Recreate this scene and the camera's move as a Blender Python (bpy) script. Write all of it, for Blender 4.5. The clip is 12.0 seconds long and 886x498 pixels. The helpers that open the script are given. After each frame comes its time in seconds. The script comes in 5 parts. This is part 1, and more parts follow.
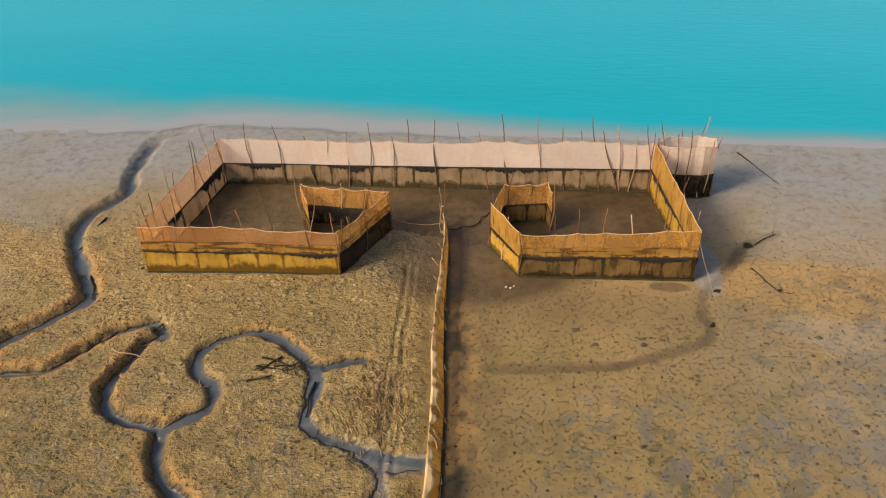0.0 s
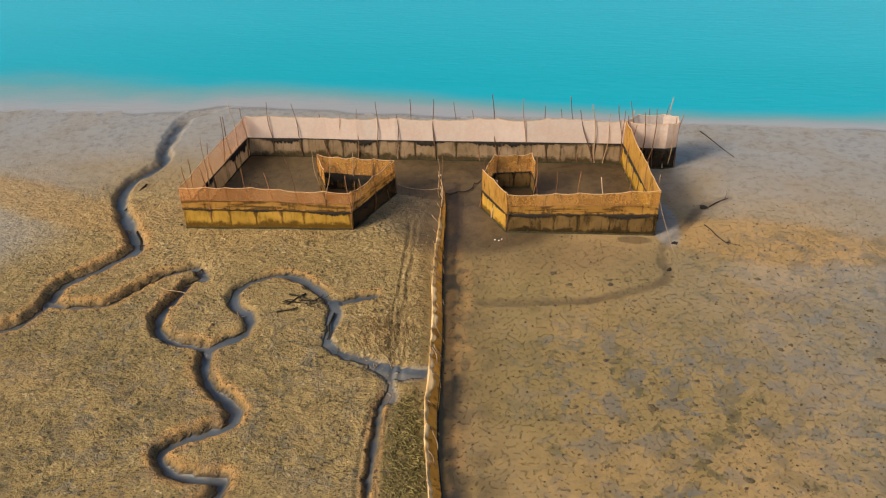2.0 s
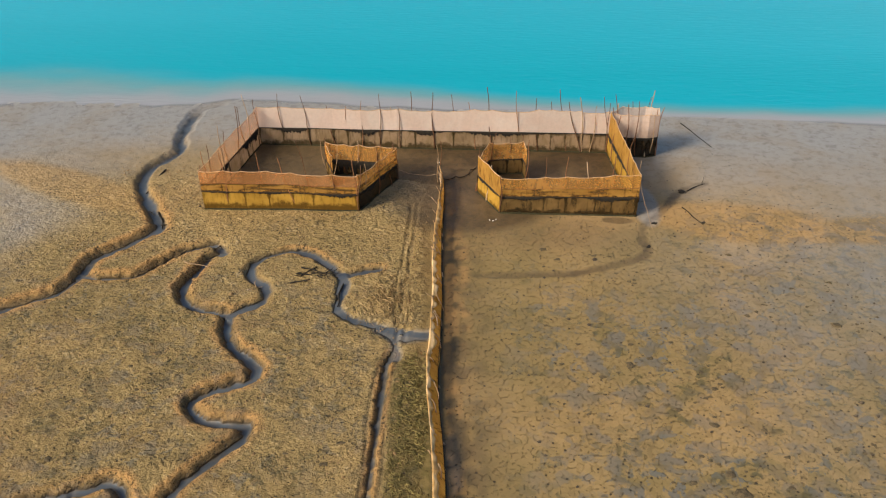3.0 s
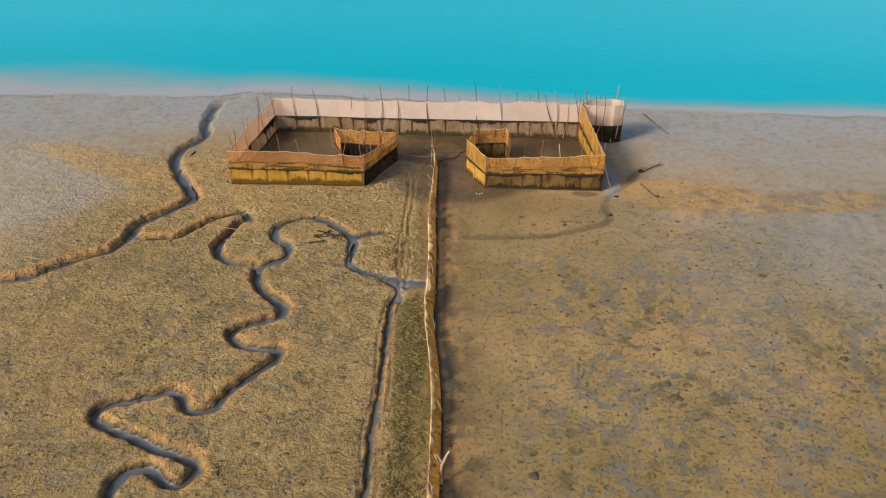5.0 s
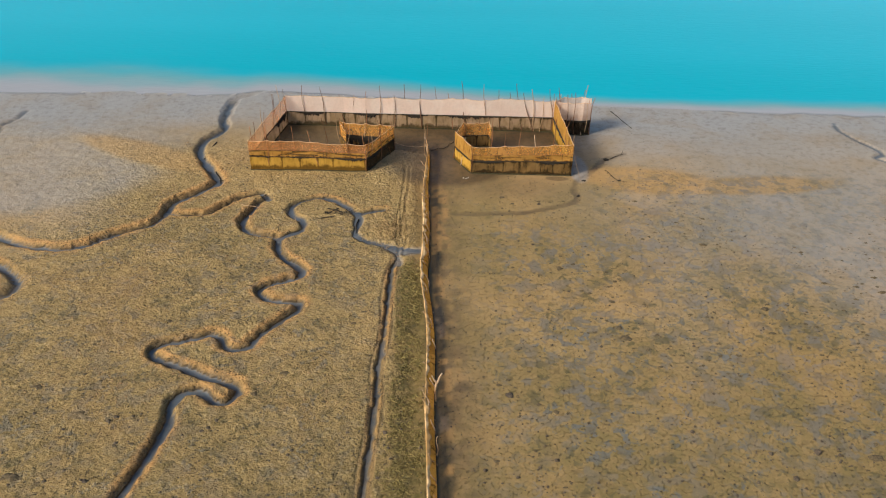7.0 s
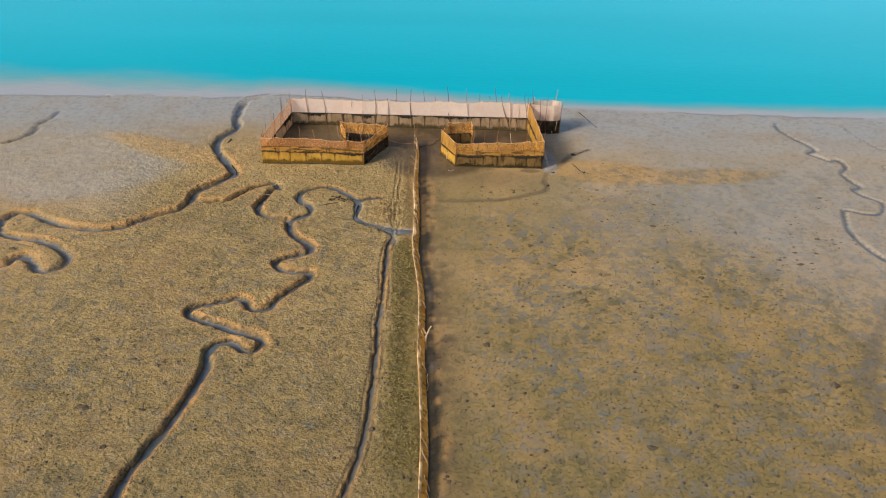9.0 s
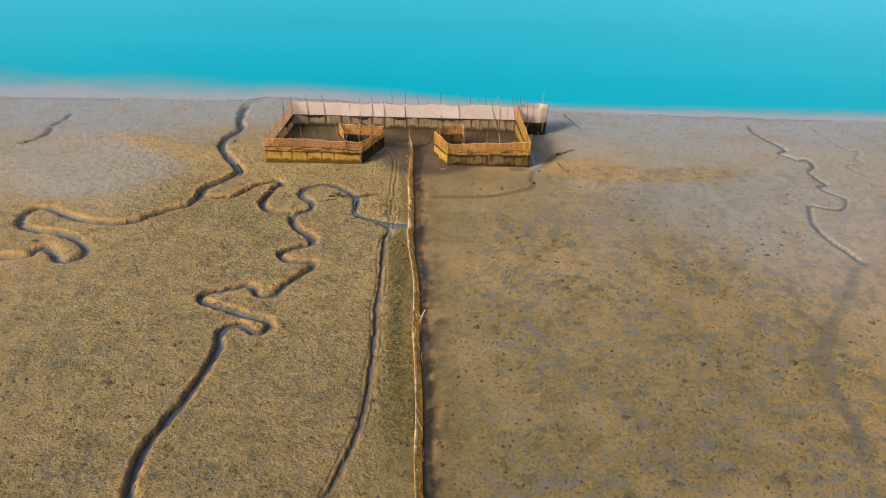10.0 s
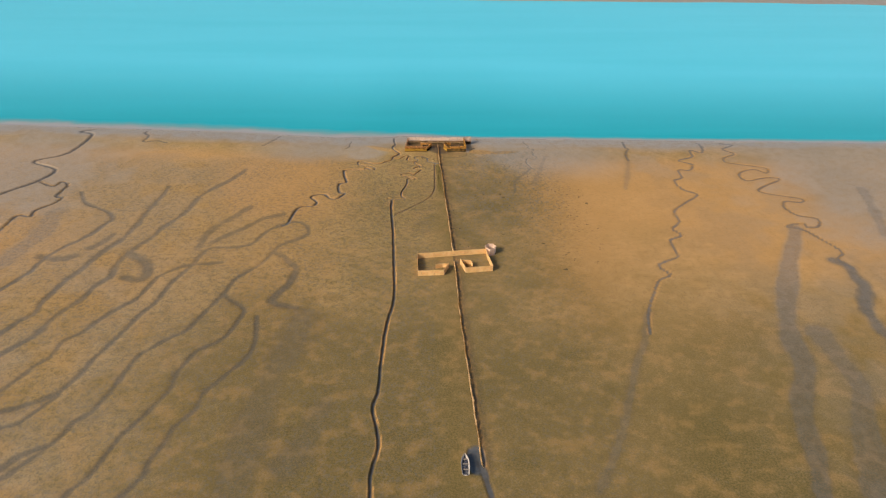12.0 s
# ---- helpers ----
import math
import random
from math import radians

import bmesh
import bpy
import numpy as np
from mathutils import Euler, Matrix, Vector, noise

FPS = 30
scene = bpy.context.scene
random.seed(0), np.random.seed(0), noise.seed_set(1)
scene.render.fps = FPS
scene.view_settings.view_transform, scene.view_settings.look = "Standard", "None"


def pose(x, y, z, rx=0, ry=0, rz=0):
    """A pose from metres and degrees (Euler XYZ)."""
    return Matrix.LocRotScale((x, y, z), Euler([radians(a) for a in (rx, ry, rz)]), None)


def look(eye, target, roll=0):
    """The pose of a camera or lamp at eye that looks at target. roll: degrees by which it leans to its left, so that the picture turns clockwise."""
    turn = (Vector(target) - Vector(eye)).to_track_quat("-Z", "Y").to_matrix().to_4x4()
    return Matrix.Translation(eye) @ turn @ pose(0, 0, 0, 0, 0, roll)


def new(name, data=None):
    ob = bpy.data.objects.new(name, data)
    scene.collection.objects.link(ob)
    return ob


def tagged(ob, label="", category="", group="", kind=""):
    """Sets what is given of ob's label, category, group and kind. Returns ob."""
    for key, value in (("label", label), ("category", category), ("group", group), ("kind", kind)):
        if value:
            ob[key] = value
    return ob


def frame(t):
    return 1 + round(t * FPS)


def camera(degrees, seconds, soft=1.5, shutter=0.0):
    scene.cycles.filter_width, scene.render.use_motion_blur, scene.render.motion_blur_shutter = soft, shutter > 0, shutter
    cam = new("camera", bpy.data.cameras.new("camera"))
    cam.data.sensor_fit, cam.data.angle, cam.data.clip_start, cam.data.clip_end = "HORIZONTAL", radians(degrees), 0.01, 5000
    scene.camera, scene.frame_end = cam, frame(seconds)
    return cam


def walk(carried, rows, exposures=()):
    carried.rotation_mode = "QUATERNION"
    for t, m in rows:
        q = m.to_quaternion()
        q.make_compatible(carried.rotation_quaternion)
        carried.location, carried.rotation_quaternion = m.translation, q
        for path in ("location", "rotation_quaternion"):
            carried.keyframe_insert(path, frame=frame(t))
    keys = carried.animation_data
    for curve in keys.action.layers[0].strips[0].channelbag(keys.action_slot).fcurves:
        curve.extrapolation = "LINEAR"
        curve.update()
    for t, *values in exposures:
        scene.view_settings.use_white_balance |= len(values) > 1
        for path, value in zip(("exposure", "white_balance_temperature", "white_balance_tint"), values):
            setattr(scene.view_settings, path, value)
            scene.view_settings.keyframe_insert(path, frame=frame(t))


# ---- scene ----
cam = camera(56.67, 12.0, soft=1.2)
walk(cam, [
    (0.0, pose(0.314, -3.012, 2.159, 56.35, 0, 3.60) @ pose(0, 0, 0, 0, 0, -1.24)),
    (0.5, pose(0.331, -3.157, 2.192, 56.32, 0, 3.69) @ pose(0, 0, 0, 0, 0, -1.20)),
    (1.0, pose(0.339, -3.308, 2.236, 56.27, 0, 3.64) @ pose(0, 0, 0, 0, 0, -1.14)),
    (1.5, pose(0.338, -3.476, 2.274, 56.34, 0, 3.44) @ pose(0, 0, 0, 0, 0, -1.01)),
    (2.0, pose(0.328, -3.645, 2.317, 56.39, 0, 3.10) @ pose(0, 0, 0, 0, 0, -0.84)),
    (2.5, pose(0.321, -3.830, 2.364, 56.44, 0, 2.83) @ pose(0, 0, 0, 0, 0, -0.63)),
    (3.0, pose(0.317, -4.023, 2.420, 56.48, 0, 2.55) @ pose(0, 0, 0, 0, 0, -0.41)),
    (5.0, pose(0.311, -4.807, 2.671, 56.69, 0, 1.52) @ pose(0, 0, 0, 0, 0, 0.27)),
    (5.5, pose(0.305, -5.002, 2.741, 56.73, 0, 1.20) @ pose(0, 0, 0, 0, 0, 0.48)),
    (6.0, pose(0.304, -5.214, 2.823, 56.74, 0, 0.94) @ pose(0, 0, 0, 0, 0, 0.63)),
    (6.5, pose(0.300, -5.430, 2.901, 56.80, 0, 0.67) @ pose(0, 0, 0, 0, 0, 0.74)),
    (7.0, pose(0.298, -5.633, 2.975, 56.90, 0, 0.43) @ pose(0, 0, 0, 0, 0, 0.87)),
    (9.0, pose(0.288, -6.501, 3.338, 57.10, 0, -0.74) @ pose(0, 0, 0, 0, 0, 1.41)),
    (9.5, pose(0.290, -6.714, 3.423, 57.23, 0, -0.99) @ pose(0, 0, 0, 0, 0, 1.55)),
    (10.0, pose(0.282, -6.942, 3.516, 57.35, 0, -1.34) @ pose(0, 0, 0, 0, 0, 1.69)),
    (10.5, pose(0.277, -7.157, 3.615, 57.40, 0, -1.67) @ pose(0, 0, 0, 0, 0, 1.81)),
    (11.0, pose(0.266, -7.383, 3.724, 57.41, 0, -2.01) @ pose(0, 0, 0, 0, 0, 2.04)),
    (11.2, pose(0.262, -7.564, 3.789, 57.49, 0, -2.05) @ pose(0, 0, 0, 0, 0, 2.03)),
    (11.3, pose(0.254, -7.947, 3.928, 57.66, 0, -2.14) @ pose(0, 0, 0, 0, 0, 2.00)),
    (11.4, pose(-0.004, -11.427, 5.426, 58.11, 0, -2.81) @ pose(0, 0, 0, 0, 0, 2.50)),
    (11.5, pose(-0.031, -13.792, 6.365, 58.40, 0, -2.46) @ pose(0, 0, 0, 0, 0, 1.81)),
    (11.6, pose(-0.158, -17.126, 7.725, 58.74, 0, -2.23) @ pose(0, 0, 0, 0, 0, 1.52)),
    (11.7, pose(-0.254, -20.610, 9.166, 59.02, 0, -2.05) @ pose(0, 0, 0, 0, 0, 1.17)),
    (11.8, pose(-0.342, -24.030, 10.632, 59.17, 0, -1.89) @ pose(0, 0, 0, 0, 0, 1.04)),
    (11.9, pose(-0.477, -27.383, 12.119, 59.25, 0, -1.85) @ pose(0, 0, 0, 0, 0, 0.93)),
    (12.0, pose(-0.634, -30.509, 13.611, 59.21, 0, -1.86) @ pose(0, 0, 0, 0, 0, 0.73)),
], exposures=[(0.0, 0.17, 6330, 8), (2.5, 0.18, 6110, 7), (5.0, 0.21, 5880, 6), (9.5, 0.26, 5750, 6), (11.2, 0.26, 5650, 6), (11.4, 0.18, 5550, 4), (11.5, 0.10, 5450, 4), (11.7, 0.08, 5600, 5), (11.8, 0.08, 6100, 8), (12.0, 0.08, 6500, 11)])

# ---------------------------------------------------------------- light
SUN_FROM = Vector((-0.77, -0.50, 0.62)).normalized()
world = bpy.data.worlds.new("sky")
scene.world = world
world.use_nodes = True
wn, wl = world.node_tree.nodes, world.node_tree.links
sky = wn.new("ShaderNodeTexSky")
sky.sky_type = "NISHITA"
sky.sun_disc = False
sky.sun_elevation = math.asin(SUN_FROM.z)
sky.sun_rotation = math.atan2(SUN_FROM.x, SUN_FROM.y)
sky.air_density, sky.dust_density, sky.ozone_density = 1.2, 2.4, 1.5
wn["Background"].inputs["Strength"].default_value = 0.094
wl.new(sky.outputs[0], wn["Background"].inputs["Color"])

sun = bpy.data.lights.new("sun", "SUN")
sun.energy, sun.angle, sun.color = 3.95, radians(16), (1.0, 0.83, 0.62)
sun_ob = new("sun", sun)
sun_ob.matrix_world = look(SUN_FROM * 30, (0, 0, 0))

# ---------------------------------------------------------------- materials


def material(name):
    m = bpy.data.materials.new(name)
    m.use_nodes = True
    t = m.node_tree
    return m, t.nodes, t.links, t.nodes["Principled BSDF"]


def coords(n):
    return n.new("ShaderNodeTexCoord").outputs["Object"]


def noise_tex(n, l, vec, scale, detail=4.0, rough=0.55, distortion=0.0):
    t = n.new("ShaderNodeTexNoise")
    t.inputs["Scale"].default_value = scale
    t.inputs["Detail"].default_value = detail
    t.inputs["Roughness"].default_value = rough
    t.inputs["Distortion"].default_value = distortion
    l.new(vec, t.inputs["Vector"])
    return t.outputs["Fac"]


def ramp(n, l, fac, a, b, lo=0.0, hi=1.0):
    r = n.new("ShaderNodeMapRange")
    r.interpolation_type = "SMOOTHSTEP"
    for key, value in (("From Min", a), ("From Max", b), ("To Min", lo), ("To Max", hi)):
        r.inputs[key].default_value = value
    l.new(fac, r.inputs["Value"])
    return r.outputs["Result"]


def mix(n, l, fac, a, b, blend="MIX"):
    x = n.new("ShaderNodeMix")
    x.data_type, x.blend_type = "RGBA", blend
    for socket, value in ((x.inputs["Factor"], fac), (x.inputs["A"], a), (x.inputs["B"], b)):
        if isinstance(value, (int, float)):
            socket.default_value = value
        elif isinstance(value, tuple):
            socket.default_value = (*value, 1)
        else:
            l.new(value, socket)
    return x.outputs["Result"]


def arith(n, l, op, a, b):
    x = n.new("ShaderNodeMath")
    x.operation = op
    for socket, value in zip(x.inputs, (a, b)):
        if isinstance(value, (int, float)):
            socket.default_value = value
        else:
            l.new(value, socket)
    return x.outputs[0]


def attribute(n, name):
    a = n.new("ShaderNodeAttribute")
    a.attribute_name = name
    return a.outputs["Fac"]


def bump(n, l, height, strength, distance, after=None):
    b = n.new("ShaderNodeBump")
    b.inputs["Strength"].default_value = strength
    b.inputs["Distance"].default_value = distance
    l.new(height, b.inputs["Height"])
    if after is not None:
        l.new(after, b.inputs["Normal"])
    return b.outputs["Normal"]


def mud_material():
    m, n, l, p = material("tidal_mud")
    c = coords(n)
    wet, bed, rust_sunlit, weed, crust, silt_shade, mottle, drain = (attribute(n, k) for k in ("wet", "bed", "rust_sunlit", "weed", "crust", "silt_shade", "mottle", "drain"))
    broad = noise_tex(n, l, c, 0.55, 4, 0.6)
    patch = noise_tex(n, l, c, 3.2, 5, 0.62, 0.4)
    lump = noise_tex(n, l, c, 21, 5, 0.62, 0.5)
    blotch = noise_tex(n, l, c, 14, 5, 0.66, 0.5)
    grain = noise_tex(n, l, c, 85, 5, 0.7)
    clump = n.new("ShaderNodeTexVoronoi")
    clump.inputs["Scale"].default_value = 40
    l.new(c, clump.inputs["Vector"])
    clods = arith(n, l, "MULTIPLY", arith(n, l, "SUBTRACT", 1.0, arith(n, l, "ADD", clump.outputs["Distance"], arith(n, l, "MULTIPLY", grain, 0.9))), ramp(n, l, blotch, 0.40, 0.62, 0.25, 1.15))
    col = mix(n, l, ramp(n, l, patch, 0.32, 0.68), (0.372, 0.240, 0.100), (0.448, 0.294, 0.128))
    col = mix(n, l, ramp(n, l, broad, 0.40, 0.62, 0, 0.6), col, (0.262, 0.180, 0.064))
    col = mix(n, l, arith(n, l, "MULTIPLY", crust, 0.68), col, (0.545, 0.372, 0.142))
    col = mix(n, l, arith(n, l, "MULTIPLY", ramp(n, l, lump, 0.54, 0.66, 0, 0.55), arith(n, l, "ADD", 0.25, crust)), col, (0.205, 0.140, 0.050))
    col = mix(n, l, arith(n, l, "MULTIPLY", ramp(n, l, grain, 0.28, 0.44, 0.6, 0), arith(n, l, "ADD", 0.12, crust)), col, (0.12, 0.080, 0.036))
    # clod tops brightened: sunlit highlights put into the colour
    col = mix(n, l, arith(n, l, "MULTIPLY", ramp(n, l, clods, 0.18, 0.38, 0, 0.9), crust), col, (0.80, 0.57, 0.26))
    col = mix(n, l, arith(n, l, "MULTIPLY", weed, ramp(n, l, lump, 0.34, 0.62, 0.62, 1.0)), col, (0.128, 0.100, 0.028))
    # orange mud; along creek lips this colour also stands for sunlight on them
    col = mix(n, l, arith(n, l, "MULTIPLY", rust_sunlit, ramp(n, l, blotch, 0.34, 0.60, 0.60, 0.9)), col, (0.58, 0.312, 0.104))
    # small dull blotches, grey where they hold water, olive where weed grows
    sort = noise_tex(n, l, c, 6.5, 4, 0.65, 0.6)
    dull = arith(n, l, "MULTIPLY", ramp(n, l, sort, 0.47, 0.62), arith(n, l, "ADD", 0.15, arith(n, l, "MULTIPLY", mottle, 0.50)))
    plain = arith(n, l, "SUBTRACT", 1.0, arith(n, l, "MULTIPLY", rust_sunlit, 0.9))
    dull = arith(n, l, "MULTIPLY", dull, plain)
    col = mix(n, l, dull, col, (0.205, 0.150, 0.052))
    spots = arith(n, l, "MULTIPLY", ramp(n, l, blotch, 0.520, 0.560), ramp(n, l, sort, 0.40, 0.56, 0.25, 1.0))
    spots = arith(n, l, "MULTIPLY", spots, arith(n, l, "ADD", 0.22, arith(n, l, "MULTIPLY", mottle, 0.78)))
    spots = arith(n, l, "MULTIPLY", spots, plain)
    col = mix(n, l, arith(n, l, "MULTIPLY", spots, 0.94), col, mix(n, l, ramp(n, l, patch, 0.44, 0.58), (0.112, 0.088, 0.030), (0.140, 0.134, 0.112)))
    olive = arith(n, l, "MULTIPLY", ramp(n, l, blotch, 0.45, 0.39, 0, 0.6), arith(n, l, "MULTIPLY", mottle, ramp(n, l, sort, 0.60, 0.42, 0.2, 1.0)))
    col = mix(n, l, olive, col, (0.175, 0.118, 0.046))
    # small pits darkened, the shade in them being part of the colour
    pits = noise_tex(n, l, c, 62, 3, 0.6, 0.3)
    col = mix(n, l, arith(n, l, "MULTIPLY", ramp(n, l, pits, 0.555, 0.615, 0, 0.92), arith(n, l, "MULTIPLY", ramp(n, l, sort, 0.42, 0.58, 0.2, 1.0), arith(n, l, "ADD", 0.22, arith(n, l, "MULTIPLY", crust, 0.8)))), col, (0.080, 0.056, 0.026))
    pool = noise_tex(n, l, c, 8.5, 4, 0.6, 0.3)
    pooled = arith(n, l, "MULTIPLY", ramp(n, l, pool, 0.505, 0.575), arith(n, l, "MULTIPLY", mottle, ramp(n, l, broad, 0.36, 0.56, 0.35, 0.80)))
    col = mix(n, l, pooled, col, mix(n, l, ramp(n, l, sort, 0.42, 0.60), (0.158, 0.140, 0.112), (0.150, 0.112, 0.054)))
    tint = noise_tex(n, l, c, 1.6, 4, 0.6)
    col = mix(n, l, ramp(n, l, tint, 0.48, 0.66, 0, 0.26), col, (0.47, 0.275, 0.100))
    speck = n.new("ShaderNodeTexVoronoi")
    speck.inputs["Scale"].default_value = 58
    l.new(c, speck.inputs["Vector"])
    few = n.new("ShaderNodeSeparateColor")
    l.new(speck.outputs["Color"], few.inputs[0])
    specks = arith(n, l, "MULTIPLY", ramp(n, l, arith(n, l, "ADD", speck.outputs["Distance"], arith(n, l, "MULTIPLY", grain, 0.3)), 0.26, 0.36, 1, 0), ramp(n, l, few.outputs[1], 0.52, 0.56))
    col = mix(n, l, arith(n, l, "MULTIPLY", specks, ramp(n, l, sort, 0.40, 0.6, 0.25, 0.95)), col, (0.085, 0.060, 0.032))
    col = mix(n, l, arith(n, l, "MULTIPLY", drain, ramp(n, l, lump, 0.3, 0.6, 0.55, 0.85)), col, (0.112, 0.088, 0.052))
    # crab burrows
    hole = n.new("ShaderNodeTexVoronoi")
    hole.inputs["Scale"].default_value = 26
    l.new(c, hole.inputs["Vector"])
    some = n.new("ShaderNodeSeparateColor")
    l.new(hole.outputs["Color"], some.inputs[0])
    burrow = arith(n, l, "MULTIPLY", ramp(n, l, arith(n, l, "ADD", hole.outputs["Distance"], arith(n, l, "MULTIPLY", grain, 0.16)), 0.17, 0.23, 1, 0), ramp(n, l, some.outputs[0], 0.62, 0.66))
    col = mix(n, l, arith(n, l, "MULTIPLY", burrow, 0.8), col, (0.045, 0.034, 0.024))
    damp = arith(n, l, "MULTIPLY", wet, ramp(n, l, patch, 0.25, 0.60, 0.72, 1.0))
    # wet mud kept pale and grey, part of its sky reflection painted in
    col = mix(n, l, damp, col, mix(n, l, ramp(n, l, lump, 0.45, 0.70), (0.335, 0.310, 0.280), (0.225, 0.205, 0.178)))
    col = mix(n, l, arith(n, l, "MULTIPLY", burrow, 0.5), col, (0.045, 0.034, 0.024))
    # dark wet mud, with shade of pens, banks and fence put into its colour
    col = mix(n, l, arith(n, l, "MULTIPLY", silt_shade, ramp(n, l, patch, 0.25, 0.55, 0.75, 1.0)), col, mix(n, l, ramp(n, l, lump, 0.40, 0.65), (0.086, 0.053, 0.024), (0.044, 0.029, 0.014)))
    # creek beds tinted blue-grey: the sky they mirror is put into the colour
    col = mix(n, l, arith(n, l, "MULTIPLY", bed, ramp(n, l, lump, 0.3, 0.6, 0.75, 1.0)), col, mix(n, l, ramp(n, l, patch, 0.4, 0.6), (0.062, 0.070, 0.078), (0.092, 0.106, 0.120)))
    l.new(col, p.inputs["Base Color"])
    gloss = arith(n, l, "MAXIMUM", arith(n, l, "MAXIMUM", arith(n, l, "MULTIPLY", damp, 0.78), arith(n, l, "MULTIPLY", bed, 0.85)), arith(n, l, "MAXIMUM", arith(n, l, "MULTIPLY", silt_shade, 0.6), arith(n, l, "MAXIMUM", arith(n, l, "MULTIPLY", spots, 0.35), arith(n, l, "MULTIPLY", pooled, 0.35))))
    rough = arith(n, l, "SUBTRACT", 0.93, arith(n, l, "MULTIPLY", gloss, 0.72))
    l.new(rough, p.inputs["Roughness"])
    l.new(arith(n, l, "ADD", 0.35, arith(n, l, "MULTIPLY", gloss, 0.35)), p.inputs["Specular IOR Level"])
    calm = arith(n, l, "SUBTRACT", 1.0, arith(n, l, "MINIMUM", 1.0, arith(n, l, "ADD", arith(n, l, "MULTIPLY", arith(n, l, "MAXIMUM", damp, silt_shade), 0.72), bed)))
    relief = arith(n, l, "MULTIPLY", arith(n, l, "ADD", arith(n, l, "MULTIPLY", lump, 1.05), arith(n, l, "MULTIPLY", grain, 0.70)), arith(n, l, "ADD", 0.05, arith(n, l, "MULTIPLY", crust, 1.05)))
    relief = arith(n, l, "ADD", relief, arith(n, l, "MULTIPLY", arith(n, l, "MULTIPLY", clods, crust), 0.36))
    relief = arith(n, l, "SUBTRACT", relief, arith(n, l, "ADD", arith(n, l, "MULTIPLY", burrow, 0.5), arith(n, l, "MULTIPLY", ramp(n, l, pits, 0.58, 0.68), 0.22)))
    l.new(bump(n, l, arith(n, l, "MULTIPLY", relief, calm), 1.0, 0.026), p.inputs["Normal"])
    return m


def water_material():
    m, n, l, p = material("shallow_sea_water")
    c = coords(n)
    deep, film = attribute(n, "deep"), attribute(n, "film")
    offshore_sheen = attribute(n, "offshore_sheen")
    long = n.new("ShaderNodeMapping")
    long.inputs["Scale"].default_value = (0.05, 0.5, 1)
    l.new(c, long.inputs["Vector"])
    broad = noise_tex(n, l, long.outputs["Vector"], 1.0, 3, 0.5)
    # paler far out: reflected sky and haze put into the water's colour
    col = mix(n, l, offshore_sheen, (0.004, 0.385, 0.480), (0.100, 0.665, 0.875))
    col = mix(n, l, ramp(n, l, broad, 0.35, 0.70, 0, 0.22), col, (0.040, 0.55, 0.72))
    col = mix(n, l, ramp(n, l, deep, 0.0, 0.55), (0.365, 0.355, 0.355), mix(n, l, ramp(n, l, deep, 0.35, 1.0), (0.150, 0.360, 0.375), col))
    l.new(col, p.inputs["Base Color"])
    p.inputs["Roughness"].default_value = 0.14
    p.inputs["IOR"].default_value = 1.40
    stretch = n.new("ShaderNodeMapping")
    stretch.inputs["Scale"].default_value = (0.35, 1.6, 1)
    stretch.inputs["Rotation"].default_value = (0, 0, 0.12)
    l.new(c, stretch.inputs["Vector"])
    ripple = noise_tex(n, l, stretch.outputs["Vector"], 16, 3, 0.5, 0.6)
    l.new(bump(n, l, ripple, 0.35, 0.010), p.inputs["Normal"])
    clear = n.new("ShaderNodeBsdfTransparent")
    both = n.new("ShaderNodeMixShader")
    l.new(film, both.inputs[0])
    l.new(clear.outputs[0], both.inputs[1])
    l.new(p.outputs[0], both.inputs[2])
    l.new(both.outputs[0], n["Material Output"].inputs["Surface"])
    return m


def net_material(name, light, dark, stain, see_through, stained, glow=0.35):
    """Fine fishing net: lets part of the light straight through and some of it scattered."""
    m, n, l, p = material(name)
    c = coords(n)
    chance = n.new("ShaderNodeObjectInfo").outputs["Random"]
    wide = noise_tex(n, l, c, 9, 4, 0.6, 0.5)
    fine = noise_tex(n, l, c, 55, 4, 0.65)
    streak = n.new("ShaderNodeMapping")
    streak.inputs["Scale"].default_value = (52, 52, 9)
    l.new(c, streak.inputs["Vector"])
    runs = noise_tex(n, l, streak.outputs["Vector"], 1.0, 4, 0.6)
    col = mix(n, l, ramp(n, l, wide, 0.30, 0.70), light, dark)
    col = mix(n, l, arith(n, l, "MULTIPLY", ramp(n, l, runs, 0.50, 0.66), stained), col, stain)
    col = mix(n, l, ramp(n, l, fine, 0.42, 0.70, 0, 0.16), col, dark)
    foul = ramp(n, l, arith(n, l, "ADD", attribute(n, "grime"), arith(n, l, "MULTIPLY", arith(n, l, "SUBTRACT", fine, 0.5), 0.9)), 0.22, 0.70, 0, 0.88)
    col = mix(n, l, foul, col, stain)
    tone = mix(n, l, ramp(n, l, chance, 0, 1), (0.94, 0.93, 0.92), (1.04, 1.03, 1.02))
    col = mix(n, l, 1.0, col, tone, "MULTIPLY")
    diffuse, through_it, clear = (n.new("ShaderNodeBsdf" + k) for k in ("Diffuse", "Translucent", "Transparent"))
    l.new(col, diffuse.inputs["Color"])
    l.new(col, through_it.inputs["Color"])
    cloth, net = n.new("ShaderNodeMixShader"), n.new("ShaderNodeMixShader")
    cloth.inputs[0].default_value = glow
    l.new(diffuse.outputs[0], cloth.inputs[1])
    l.new(through_it.outputs[0], cloth.inputs[2])
    l.new(ramp(n, l, fine, 0.25, 0.75, 1 - see_through - 0.04, 1 - see_through + 0.04), net.inputs[0])
    l.new(clear.outputs[0], net.inputs[1])
    l.new(cloth.outputs[0], net.inputs[2])
    l.new(net.outputs[0], n["Material Output"].inputs["Surface"])
    return m


